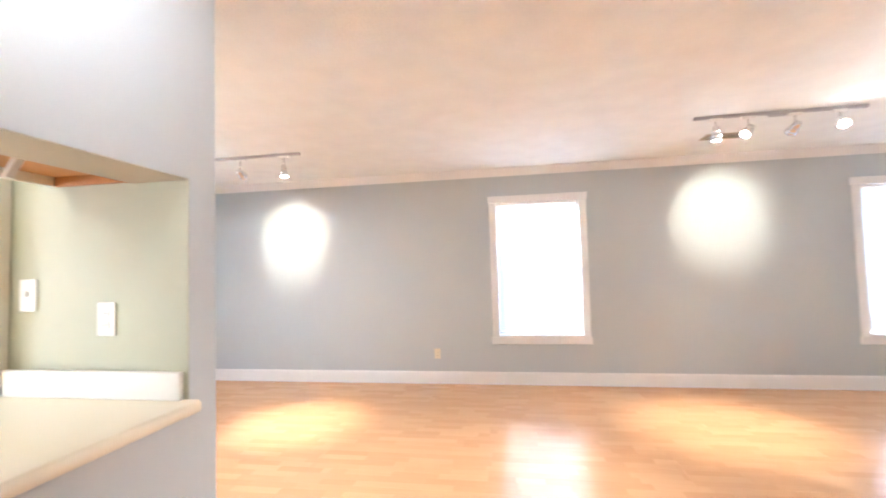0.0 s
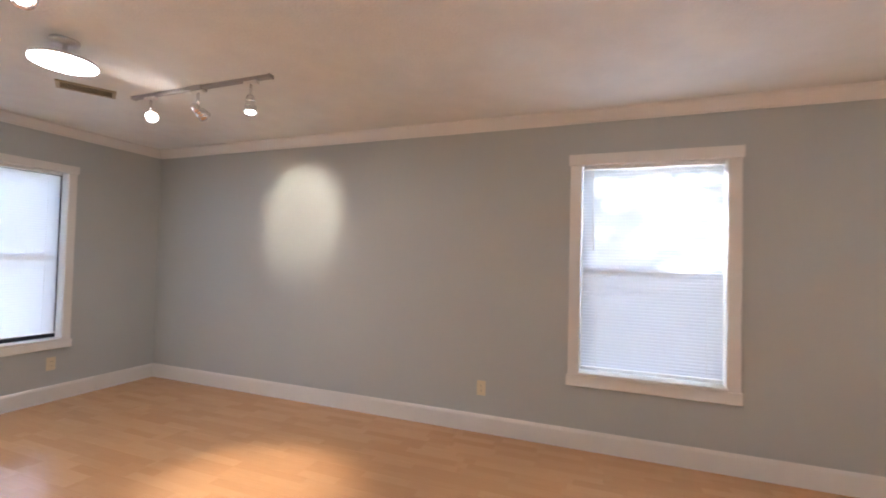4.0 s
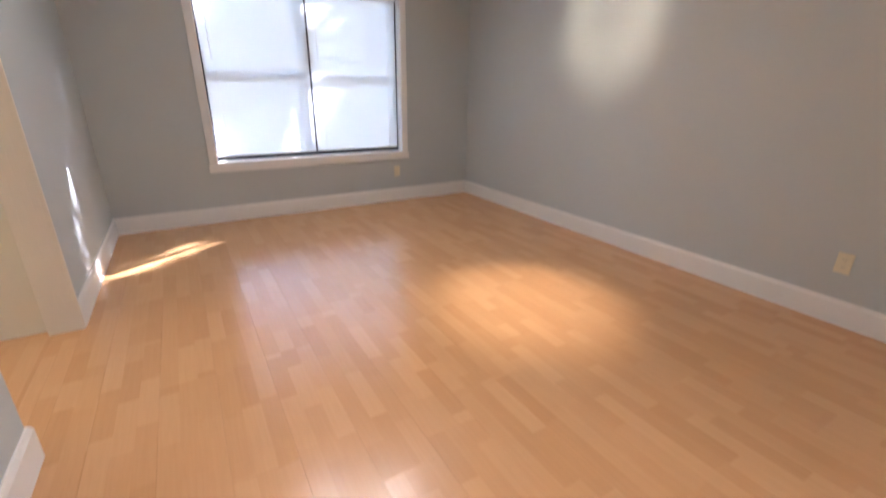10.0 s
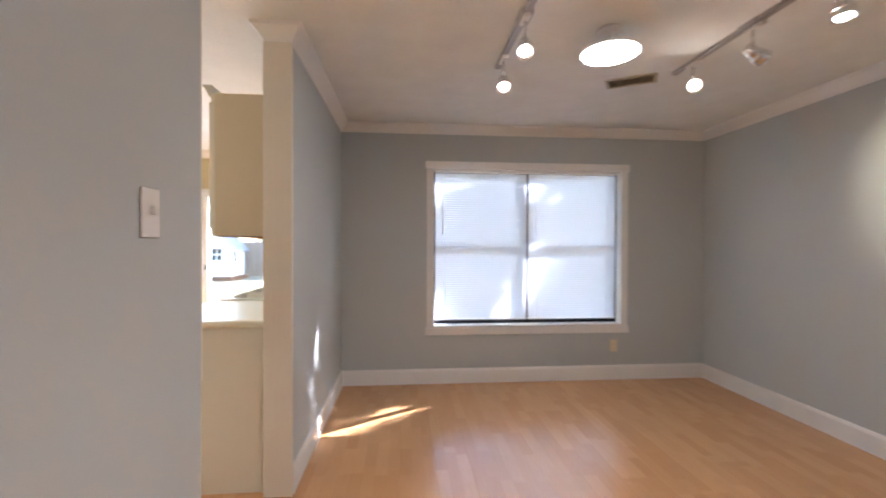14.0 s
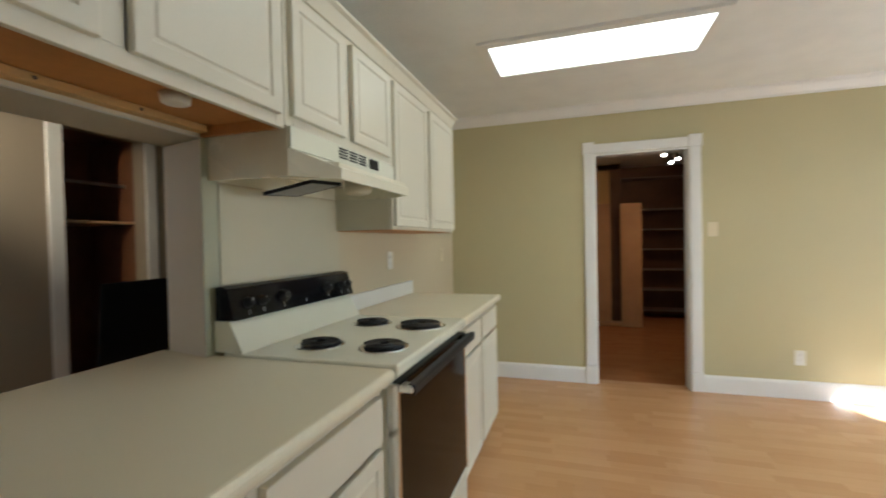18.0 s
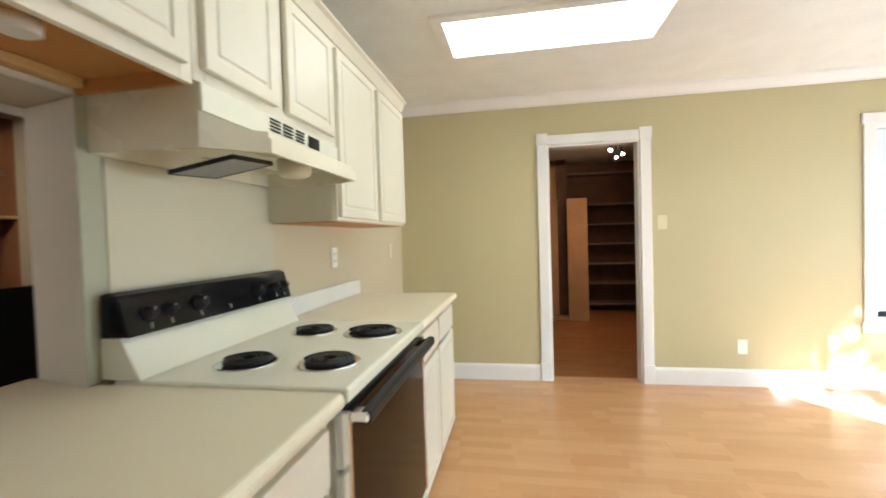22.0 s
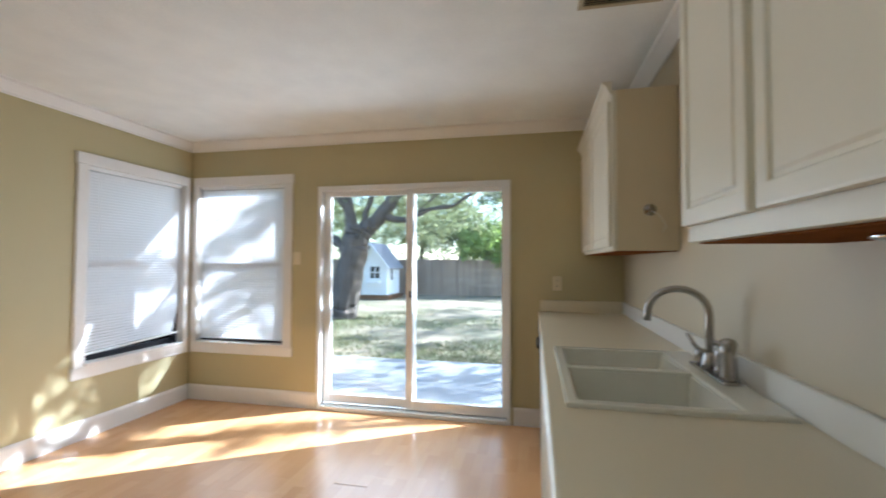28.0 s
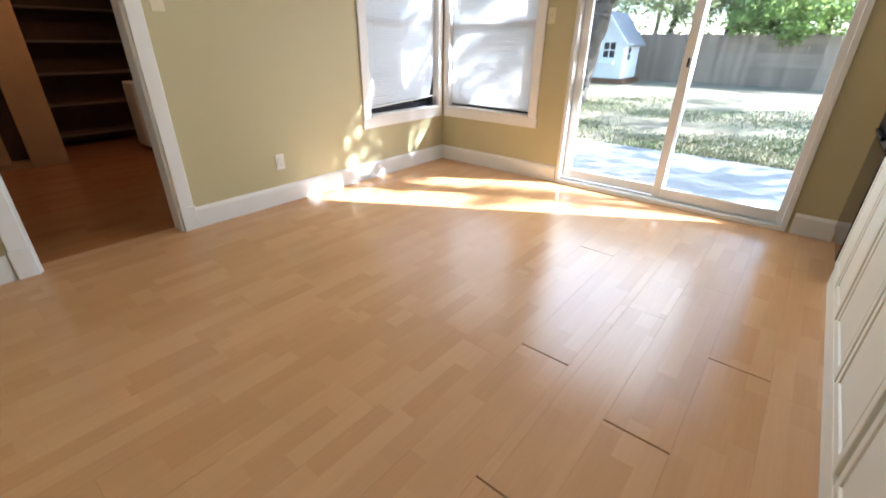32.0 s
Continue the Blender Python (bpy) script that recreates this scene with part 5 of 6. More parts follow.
# semi-flush bowl light
cl = thing("ceiling_light", "lit shallow glass bowl ceiling light", "ceiling light", Matrix.Translation((3.27, 5.70, H)))
# the canopy's wide lower pan is added to keep the bowl's glow off the ceiling
bm = B(); lathe(bm, (3.27, 5.70, H - 0.0005), (0, 0, -1), [(0, 0.065), (0.012, 0.065), (0.022, 0.055), (0.024, 0.012), (0.095, 0.012), (0.097, 0.10), (0.107, 0.143), (0.121, 0.146)], 36)
part("canopy", bm, TRIM, cl)
bm = B(); lathe(bm, (3.27, 5.70, H - 0.1218), (0, 0, -1), [(0, 0.142), (0.006, 0.140), (0.012, 0.11), (0.016, 0.05), (0.017, 0.01)], 40)
part("glass_bowl", bm, BOWL, cl, "glowing cream glass bowl")


def vent(x, y, w, d, label, rot=0.0):
    t = thing("ceiling_vent", label, "vent", Matrix(), group="ceiling vents")
    bm = B()
    slab_with_holes(bm, -w / 2, w / 2, -d / 2, d / 2, [(-w / 2 + 0.022, w / 2 - 0.022, -d / 2 + 0.022, d / 2 - 0.022)], -0.008, -0.0005, lambda u, v, z: (u, v, z))
    part("rim", bm, BRASSVENT, t)
    bm = B(); box(bm, -w / 2 + 0.02, w / 2 - 0.02, -d / 2 + 0.02, d / 2 - 0.02, -0.0022, -0.0006)
    part("backing", bm, DARKSLOT, t)
    n = int((d - 0.05) / 0.016)
    for k in range(n):
        yy = -d / 2 + 0.03 + 0.016 * k
        bm = B(); extrude_poly(bm, [(-w / 2 + 0.022, yy, -0.008), (-w / 2 + 0.022, yy + 0.010, -0.003), (-w / 2 + 0.022, yy + 0.011, -0.0035), (-w / 2 + 0.022, yy + 0.001, -0.009)], (w - 0.044, 0, 0))
        part("slat", bm, BRASSVENT, t)
    t.matrix_basis = pose(x, y, H, 0, 0, rot)
    return t


vent(2.62, 6.17, 0.32, 0.17, "tan metal vent in the dining room ceiling", 60)
vent(7.87, 6.84, 0.34, 0.17, "tan metal vent in the living room ceiling", 0)
vent(1.685, 3.615, 0.35, 0.25, "tan metal vent in the kitchen ceiling over the sink", 90)


def tube_light(x0, x1, y0, y1):
    t = thing("ceiling_light", "lit fluorescent ceiling panel in a white frame", "ceiling light", Matrix.Translation(((x0 + x1) / 2, (y0 + y1) / 2, H)), group="kitchen ceiling lights")
    bm = B()
    slab_with_holes(bm, x0 - 0.06, x1 + 0.06, y0 - 0.06, y1 + 0.06, [(x0, x1, y0, y1)], H - 0.018, H - 0.0005, lambda u, v, z: (u, v, z))
    part("rim", bm, TRIM, t)
    bm = B(); box(bm, x0 + 0.001, x1 - 0.001, y0 + 0.001, y1 - 0.001, H - 0.012, H - 0.001)
    part("diffuser", bm, TUBE, t, "glowing white diffuser")


tube_light(2.83, 4.03, 0.99, 1.45)
tube_light(2.86, 4.06, 2.23, 2.70)

# ceiling fan
fan = thing("ceiling_fan", "dark-bladed ceiling fan at rest", "ceiling fan", Matrix.Translation((8.80, 5.22, H)))
bm = B(); lathe(bm, (8.80, 5.22, H - 0.0005), (0, 0, -1), [(0, 0.07), (0.03, 0.065), (0.05, 0.03), (0.052, 0.012), (0.19, 0.012), (0.195, 0.05), (0.21, 0.10), (0.27, 0.11), (0.295, 0.08), (0.31, 0.03)], 28)
part("motor", bm, STEEL, fan)
bm = B(); lathe(bm, (8.80, 5.22, H - 0.315), (0, 0, -1), [(0, 0.10), (0.02, 0.115), (0.05, 0.10), (0.075, 0.06), (0.085, 0.01)], 28)
part("light_bowl", bm, glow("frosted_fan_bowl", (1.0, 0.90, 0.76), 3.0), fan, "glowing frosted glass bowl")
for k in range(5):
    a = radians(46 + 72 * k)
    bm = B()
    box(bm, 0.19, 0.72, -0.045, 0.045, -0.003, 0.003, 0.002)
    for v in bm.verts:
        v.co.y *= 0.8 + 0.35 * (v.co.x - 0.19) / 0.47
    bm.transform(Matrix.Translation((8.80, 5.22, H - 0.285)) @ Matrix.Rotation(a, 4, "Z") @ Matrix.Rotation(radians(2.5), 4, "X"))
    bl = part("blade", bm, SHELFM, fan)
    bm = B(); box(bm, 0.09, 0.24, -0.018, 0.018, -0.010, -0.004, 0.002)
    bm.transform(Matrix.Translation((8.80, 5.22, H - 0.285)) @ Matrix.Rotation(a, 4, "Z") @ Matrix.Rotation(radians(2.5), 4, "X"))
    part("blade_iron", bm, STEEL, bl)

# ---- hall and stairs, seen through the pass-through ----
th = thing("thermostat", "white thermostat on the cream wall", "thermostat", Matrix.Translation((7.32, YST, 1.6)))
bm = B(); board(bm, 7.265, 7.365, 1.545, 1.685, 0.0005, 0.028, ON_ST, 0.006)
part("housing", bm, WPLATE, th)
bm = B(); board(bm, 7.290, 7.340, 1.615, 1.665, 0.028, 0.0295, ON_ST, 0)
part("display", bm, DARKSLOT, th, "dark display window")
bm = B(); board(bm, 6.955, 7.035, 1.55, 1.66, 0.0005, 0.03, ON_ST, 0.006)
solo("door_chime", bm, IVORY, "small ivory chime box on the cream wall", "door chime")
bm = B()
box(bm, 6.787, 6.7995, YST - 0.025, YST + 0.0125, 0.141, H - 0.001, 0.002)
box(bm, 6.8, 6.825, YST + 0.0005, YST + 0.0125, 0.141, H - 0.001, 0.002)
solo("trim_corner_hall", bm, TRIM, "white corner board on the end of the cream wall", "trim", kind="structure")

stair = thing("staircase", "wooden staircase rising behind the cream wall", "staircase", Matrix.Translation((9.4, 1.9, 0)))
for k in range(13):
    xa = 10.46 - 0.228 * k
    bm = B(); box(bm, xa - 0.258, xa, 1.41, 2.40, 0.18 * k, 0.18 * (k + 1), 0.008)
    part("step", bm, TANWOOD, stair)
sl = lambda x: 0.22 + (10.51 - x) * 0.79
bm = B()
extrude_poly(bm, [(10.50, 2.42, 0.0), (10.50, 2.42, sl(10.50)), (8.73, 2.42, sl(8.73)), (8.73, 2.42, sl(8.73) - 0.24), (10.45, 2.42, 0.0)], (0, 0.03, 0))
bmesh.ops.recalc_face_normals(bm, faces=bm.faces)
part("stringer", bm, TRIM, stair)
rl = thing("stair_railing", "white painted stair railing with square balusters", "railing", Matrix.Translation((9.5, 2.465, 0)))
for nm, lo, hi, w in (("handrail", 0.80, 0.86, 0.06), ("bottom_rail", 0.0, 0.05, 0.05)):
    bm = B(); extrude_poly(bm, [(10.42, 2.44, sl(10.42) + lo), (10.42, 2.44, sl(10.42) + hi), (8.73, 2.44, sl(8.73) + hi), (8.73, 2.44, sl(8.73) + lo)], (0, w, 0))
    bmesh.ops.recalc_face_normals(bm, faces=bm.faces)
    part(nm, bm, TRIM, rl)
for k in range(13):
    xb = 10.32 - 0.12 * k
    bm = B(); box(bm, xb - 0.016, xb + 0.016, 2.453, 2.485, sl(xb) + 0.04, sl(xb) + 0.82, 0.002)
    part("baluster", bm, TRIM, rl)
bm = B(); box(bm, 10.42, 10.52, 2.42, 2.52, 0.0, 1.16, 0.008)
part("newel_post", bm, TRIM, rl)

# hall closet
clo = thing("closet_lining", "dark wood lined closet", "closet", Matrix.Translation((7.2, 1.8, 0)), kind="structure")
bm = B()
box(bm, 7.45, 7.47, 1.42, 2.07, 0, 2.14); box(bm, 6.921, 7.45, 1.42, 1.44, 0, 2.14); box(bm, 6.921, 7.45, 2.05, 2.07, 0, 2.14); box(bm, 6.921, 7.47, 1.42, 2.07, 2.141, 2.16)
part("lining", bm, mat("red_brown_wood", (0.16, 0.065, 0.03), 0.55, vary=0.2, scale=5, fine=60), clo)
bm = B(); tube(bm, [(7.05, 1.441, 1.78), (7.05, 2.049, 1.78)], 0.014, 10)
part("hanging_rod", bm, SHELFM, clo, "dull metal hanging rod")
bm = B(); box(bm, 6.94, 7.449, 1.441, 2.049, 1.47, 1.49, 0.002)
part("shelf", bm, TANWOOD, clo, "tan wooden shelf")
bm = B(); box(bm, -0.28, 0.28, -0.012, 0.012, 0, 1.05, 0.006)
bm.transform(pose(6.655, 1.70, 0.003, 6, 0, -90))
solo("black_panel", bm, BLACKPL, "black board leaning in the closet", "board")

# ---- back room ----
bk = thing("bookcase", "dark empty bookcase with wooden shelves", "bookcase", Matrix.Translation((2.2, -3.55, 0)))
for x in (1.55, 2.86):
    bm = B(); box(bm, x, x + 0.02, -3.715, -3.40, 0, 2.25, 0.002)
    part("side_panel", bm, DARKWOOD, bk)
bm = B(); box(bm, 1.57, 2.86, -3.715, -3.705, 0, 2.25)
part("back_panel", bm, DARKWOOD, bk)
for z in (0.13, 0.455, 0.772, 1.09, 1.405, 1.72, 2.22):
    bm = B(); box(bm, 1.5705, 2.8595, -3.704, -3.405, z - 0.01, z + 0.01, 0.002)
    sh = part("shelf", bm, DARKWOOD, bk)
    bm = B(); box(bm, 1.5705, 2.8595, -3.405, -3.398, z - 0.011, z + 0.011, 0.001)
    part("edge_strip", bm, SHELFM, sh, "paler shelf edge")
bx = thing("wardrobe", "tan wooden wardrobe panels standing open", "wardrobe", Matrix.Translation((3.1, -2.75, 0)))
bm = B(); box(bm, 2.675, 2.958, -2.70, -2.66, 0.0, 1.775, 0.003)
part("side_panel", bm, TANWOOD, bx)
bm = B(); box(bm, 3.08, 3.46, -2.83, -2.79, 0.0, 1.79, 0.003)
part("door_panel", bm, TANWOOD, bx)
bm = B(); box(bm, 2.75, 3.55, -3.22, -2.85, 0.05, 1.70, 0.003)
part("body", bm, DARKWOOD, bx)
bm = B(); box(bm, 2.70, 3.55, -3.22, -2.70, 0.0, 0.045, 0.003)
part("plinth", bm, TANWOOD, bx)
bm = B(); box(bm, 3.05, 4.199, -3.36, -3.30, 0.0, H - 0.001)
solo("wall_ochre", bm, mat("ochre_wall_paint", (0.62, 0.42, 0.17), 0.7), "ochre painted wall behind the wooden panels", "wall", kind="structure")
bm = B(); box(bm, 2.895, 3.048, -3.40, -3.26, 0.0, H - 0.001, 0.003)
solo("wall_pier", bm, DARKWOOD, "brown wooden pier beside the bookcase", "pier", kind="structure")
moulding("trim_crown_back", CROWN, [(4.199, -3.30), (3.048, -3.30), (3.048, -3.26), (2.895, -3.26), (2.895, -3.40)], "tan crown moulding of the back room", mat("tan_moulding_paint", (0.62, 0.47, 0.28), 0.6))
cn = thing("storage_bin", "pale storage bin beside the door", "bin", Matrix.Translation((1.93, -2.62, 0)))
bm = B(); box(bm, 1.72, 2.00, -2.80, -2.50, 0.06, 0.72, 0.02, 2)
part("body", bm, CREAMWALL, cn)
for x in (1.78, 1.95):
    bm = B(); lathe(bm, (x, -2.51, 0.03), (0, 1, 0), [(-0.02, 0.03), (0.02, 0.03)], 16)
    part("caster", bm, BLACKPL, cn)
sc = thing("spot_cluster", "ceiling light with three small glowing spot lamps", "ceiling light", Matrix.Translation((2.5, -1.6, H)))
bm = B(); lathe(bm, (2.5, -1.6, H - 0.0005), (0, 0, -1), [(0, 0.07), (0.02, 0.068), (0.03, 0.05), (0.032, 0.01), (0.10, 0.01), (0.11, 0.02), (0.13, 0.006)], 24)
part("canopy", bm, STEEL, sc)
for px, py, pz, aim in ((2.60, -1.38, 2.20, (3.45, -3.3, 2.0)), (2.41, -1.64, 2.19, (2.45, -1.9, 0)), (2.45, -1.80, 2.18, (2.6, -2.2, 0))):
    way = Vector((0.12, 0.75, -0.65)).normalized()
    p = Vector((px, py, pz))
    bm = B(); tube(bm, [(2.5, -1.6, H - 0.11), (px * 0.5 + 1.25, py * 0.5 - 0.8, H - 0.13), tuple(p - way * 0.06)], 0.007, 8)
    arm = part("arm", bm, STEEL, sc)
    bm = B(); lathe(bm, p - way * 0.065, way, [(0, 0.012), (0.004, 0.02), (0.05, 0.027), (0.066, 0.032), (0.066, 0.026), (0.060, 0.025)], 20)
    part("lamp_body", bm, STEEL, arm)
    bm = B(); lathe(bm, p - way * 0.006, way, [(0, 0.019), (0.003, 0.017), (0.005, 0.008)], 16)
    part("bulb", bm, BULB, arm, "glowing halogen bulb")
    spot_lamp(p + Vector((0, 0, -0.07)), aim, 1.7, 130, 1.0, (1.0, 0.54, 0.26))


# ---- outdoors ----
GZ = -0.14
bm = B()
vs = {}
xsg = [-400, -120, -60, -40] + [-30 + 1.5 * i for i in range(20)] + [0.5, 12, 20, 60, 400]
ysg = [-400, -100, -40, -20] + [-15 + 1.5 * i for i in range(21)] + [20, 40, 100, 400]
for i, x in enumerate(xsg):
    for j, y in enumerate(ysg):
        z = GZ - 0.03 + (0.04 * noise.noise(Vector((x * 0.3, y * 0.3, 0))) if -31 < x < -3 else 0) - (0.1 if x > -0.5 else 0)
        vs[i, j] = bm.verts.new((x, y, z))
for i in range(len(xsg) - 1):
    for j in range(len(ysg) - 1):
        bm.faces.new((vs[i, j], vs[i + 1, j], vs[i + 1, j + 1], vs[i, j + 1])).smooth = True
solo("ground", bm, GRASSG, "patchy lawn with bare soil", "lawn", kind="structure")
bm = B()
box(bm, -2.55, -0.142, -1.5, 6.5, GZ - 0.12, GZ + 0.02, 0.01)
solo("pavement", bm, CONCRETE, "pale concrete patio slab", "patio", kind="structure")

rg = random.Random(7)
verts, faces = [], []
for k in range(85000):
    x = -2.7 - abs(rg.gauss(0, 2.8))
    y = rg.uniform(-6, 7)
    if x < -14.5 or noise.noise(Vector((x * 0.5, y * 0.5, 3))) < -0.12 - 0.02 * (x + 3) + rg.gauss(0, 0.14):
        continue
    a, h, w = rg.uniform(0, 6.28), rg.uniform(0.016, 0.055), rg.uniform(0.006, 0.013)
    lx, ly = rg.gauss(0, 0.03), rg.gauss(0, 0.03)
    b0 = len(verts)
    verts += [(x - w * math.cos(a), y - w * math.sin(a), GZ - 0.05), (x + w * math.cos(a), y + w * math.sin(a), GZ - 0.05), (x + lx, y + ly, GZ - 0.02 + h)]
    faces.append((b0, b0 + 1, b0 + 2))
me = bpy.data.meshes.new("grass")
me.from_pydata(verts, [], faces)
me.materials.append(BLADE)
tagged(new("grass", me), "short patchy grass tufts on the lawn", "grass", kind="stuff")
verts, faces = [], []
for k in range(9000):
    x, y = -2.6 - abs(rg.gauss(0, 2.2)), rg.uniform(-5, 6.5)
    if k % 12 == 0:
        x = rg.uniform(-2.5, -0.6)
    z = GZ + 0.0215 + rg.uniform(0, 0.004) if x > -2.54 else GZ + rg.uniform(-0.015, 0.012)
    a, w = rg.uniform(0, 6.28), rg.uniform(0.012, 0.028)
    c, d = w * math.cos(a), w * math.sin(a)
    b0 = len(verts)
    verts += [(x - c, y - d, z), (x + d * 0.45, y - c * 0.45, z + 0.004), (x + c, y + d, z + rg.uniform(0.0, 0.012)), (x - d * 0.45, y + c * 0.45, z + 0.003)]
    faces.append((b0, b0 + 1, b0 + 2, b0 + 3))
me = bpy.data.meshes.new("leaf_litter")
me.from_pydata(verts, [], faces)
me.materials.append(LITTER)
tagged(new("leaf_litter", me), "dry brown leaves strewn over lawn and patio edge", "leaves", kind="stuff")


def leaves(name, blobs, count, size, material, seed, parent):
    """Many small leaf clumps, scattered through loose blobs: (centre, radii)."""
    r = random.Random(seed)
    vs, fs = [], []
    vol = [b[1][0] * b[1][1] * b[1][2] for b in blobs]
    for (c, rad), v in zip(blobs, vol):
        k = int(count * v / sum(vol))
        twigs = [[r.gauss(0, 0.45) for _ in range(3)] for _ in range(max(6, k // 22))]
        for _ in range(k):
            tw = r.choice(twigs)
            p = Vector([c[i] + rad[i] * (tw[i] + r.gauss(0, 0.10)) for i in range(3)])
            u = Vector((r.gauss(0, 1), r.gauss(0, 1), r.gauss(0, 0.6))).normalized()
            w = u.orthogonal().normalized()
            w.rotate(Matrix.Rotation(r.uniform(0, 6.28), 3, u))
            s = size * r.uniform(0.6, 1.4)
            b0 = len(vs)
            vs += [tuple(p - u * s), tuple(p + w * s * 0.38), tuple(p + u * s), tuple(p - w * s * 0.38)]
            fs.append((b0, b0 + 1, b0 + 2, b0 + 3))
    o = top(parent).matrix_basis.translation
    me = bpy.data.meshes.new(name)
    me.from_pydata([(a - o.x, b - o.y, c - o.z) for a, b, c in vs], [], fs)
    me.materials.append(material)
    ob = new(name, me)
    ob.parent = parent
    return ob


def limb(bm, pts, r0, r1, seed=0, ridges=0.0):
    """A tapered, uneven limb; ridges: depth of the furrows in its bark."""
    r = random.Random(seed)
    pts = [Vector(p) for p in pts]
    fine, n = [], 10 if ridges else 4
    for a, b in zip(pts, pts[1:]):
        for k in range(n):
            fine.append(a.lerp(b, k / n) + Vector((r.gauss(0, 0.02), r.gauss(0, 0.02), 0)) * (0.3 if ridges else 1.0))
    fine.append(pts[-1])
    tube(bm, fine, [r0 + (r1 - r0) * (i / (len(fine) - 1)) ** 0.8 + r.uniform(-0.008, 0.008) for i in range(len(fine))], 40 if ridges else 12)
    if ridges:
        bm.normal_update()
        for v, nv in [(v, v.normal.copy()) for v in bm.verts]:
            p = v.co
            v.co = p + nv * ridges * (noise.noise(Vector((p.x * 11, p.y * 11, p.z * 2.6))) + 0.9 * noise.noise(Vector((p.x * 3, p.y * 3, p.z * 1.6))) + 0.5 * noise.noise(p * 24))


oak = thing("tree", "large leaning oak tree with thick forked limbs", "tree", Matrix.Translation((-7, -1.9, GZ)))
bm = B()
limb(bm, [(-7.0, -1.74, GZ - 0.1), (-7.0, -1.68, 0.25), (-7.0, -1.53, 0.9), (-7.0, -1.40, 1.6), (-7.0, -1.33, 2.0), (-7.0, -1.28, 2.2)], 0.40, 0.31, 1, 0.045)
part("trunk", bm, BARK, oak)
oak_limbs = [([(-7.0, -1.36, 1.85), (-7.0, -1.05, 2.18), (-6.98, -0.80, 2.34), (-6.97, -0.50, 2.69), (-6.95, -0.20, 3.12), (-6.6, 0.5, 4.2)], 0.26, 0.11),
             ([(-7.02, -1.42, 1.9), (-7.05, -1.58, 2.55), (-7.05, -1.67, 3.15), (-7.1, -1.75, 4.6)], 0.19, 0.09),
             ([(-7.0, -1.50, 1.45), (-7.1, -1.95, 1.86), (-7.2, -2.6, 2.2), (-7.3, -4.0, 3.0)], 0.17, 0.07),
             ([(-6.98, -0.62, 2.52), (-6.95, -0.30, 2.40), (-6.9, 0.07, 2.37), (-6.85, 0.35, 2.50), (-6.8, 0.65, 2.62), (-6.6, 1.3, 2.66), (-6.4, 1.9, 3.0)], 0.11, 0.035),
             ([(-7.0, -1.20, 2.1), (-7.05, -1.05, 2.8), (-7.1, -0.85, 3.5)], 0.10, 0.05),
             ([(-7.05, -1.62, 2.7), (-7.2, -2.2, 3.3), (-7.4, -2.9, 4.0)], 0.09, 0.04),
             ([(-6.96, -0.3, 3.0), (-6.0, 0.4, 3.9), (-5.0, 1.2, 4.7)], 0.09, 0.03),
             ([(-6.9, 0.3, 2.48), (-7.2, 0.7, 3.0), (-7.5, 1.2, 3.4)], 0.05, 0.02),
             ([(-7.05, -1.66, 3.0), (-7.4, -1.2, 3.5), (-7.9, -0.8, 3.9)], 0.06, 0.02)]
for k, (pts, r0, r1) in enumerate(oak_limbs):
    bm = B(); limb(bm, pts, r0, r1, 10 + k, 0.03 if k < 2 else 0.0)
    part("limb", bm, BARK, oak)
leaves("crown", [((-7.8, -3.3, 3.2), (1.6, 1.8, 0.9)), ((-7.6, -1.6, 4.2), (1.8, 2.0, 1.0)), ((-7.6, 0.6, 3.4), (1.2, 1.4, 0.75)), ((-7.2, 1.6, 4.0), (1.8, 1.8, 0.9)),
                 ((-5.4, 1.5, 5.2), (1.6, 1.8, 0.8)), ((-8.6, -3.4, 2.2), (0.8, 1.2, 0.6)), ((-8.0, -0.6, 3.1), (1.0, 1.2, 0.5)), ((-8.2, 0.5, 2.3), (0.7, 0.9, 0.45)), ((-7.8, -1.2, 2.7), (0.6, 1.0, 0.4)),
                 ((-8.4, 1.5, 2.6), (0.9, 1.0, 0.55)), ((-8.0, -0.4, 2.0), (0.5, 0.5, 0.35)), ((-8.8, -0.5, 2.7), (0.8, 1.1, 0.6)), ((-8.6, 0.6, 3.3), (0.9, 1.1, 0.6)), ((-9.0, 0.2, 2.0), (0.6, 0.7, 0.35)),
                 ((-7.4, -2.1, 3.0), (0.5, 0.6, 0.5)), ((-7.6, -1.9, 2.3), (0.4, 0.5, 0.4)), ((-7.3, -1.1, 3.3), (0.5, 0.6, 0.35)), ((-7.5, 0.9, 3.0), (0.7, 0.9, 0.4))], 36000, 0.05, LEAF, 3, oak)

# out of view; added only to break up the sun on house and patio
unseen_dapple_oak = thing("tree", "unseen oak added beside the house to cast dappled shade", "tree", Matrix.Translation((-5.0, 11.0, GZ)))
bm = B(); limb(bm, [(-5.0, 11.0, GZ - 0.1), (-4.9, 10.9, 1.5), (-4.6, 10.7, 3.0), (-4.4, 10.5, 4.4)], 0.30, 0.14, 5)
part("trunk", bm, BARK, unseen_dapple_oak)
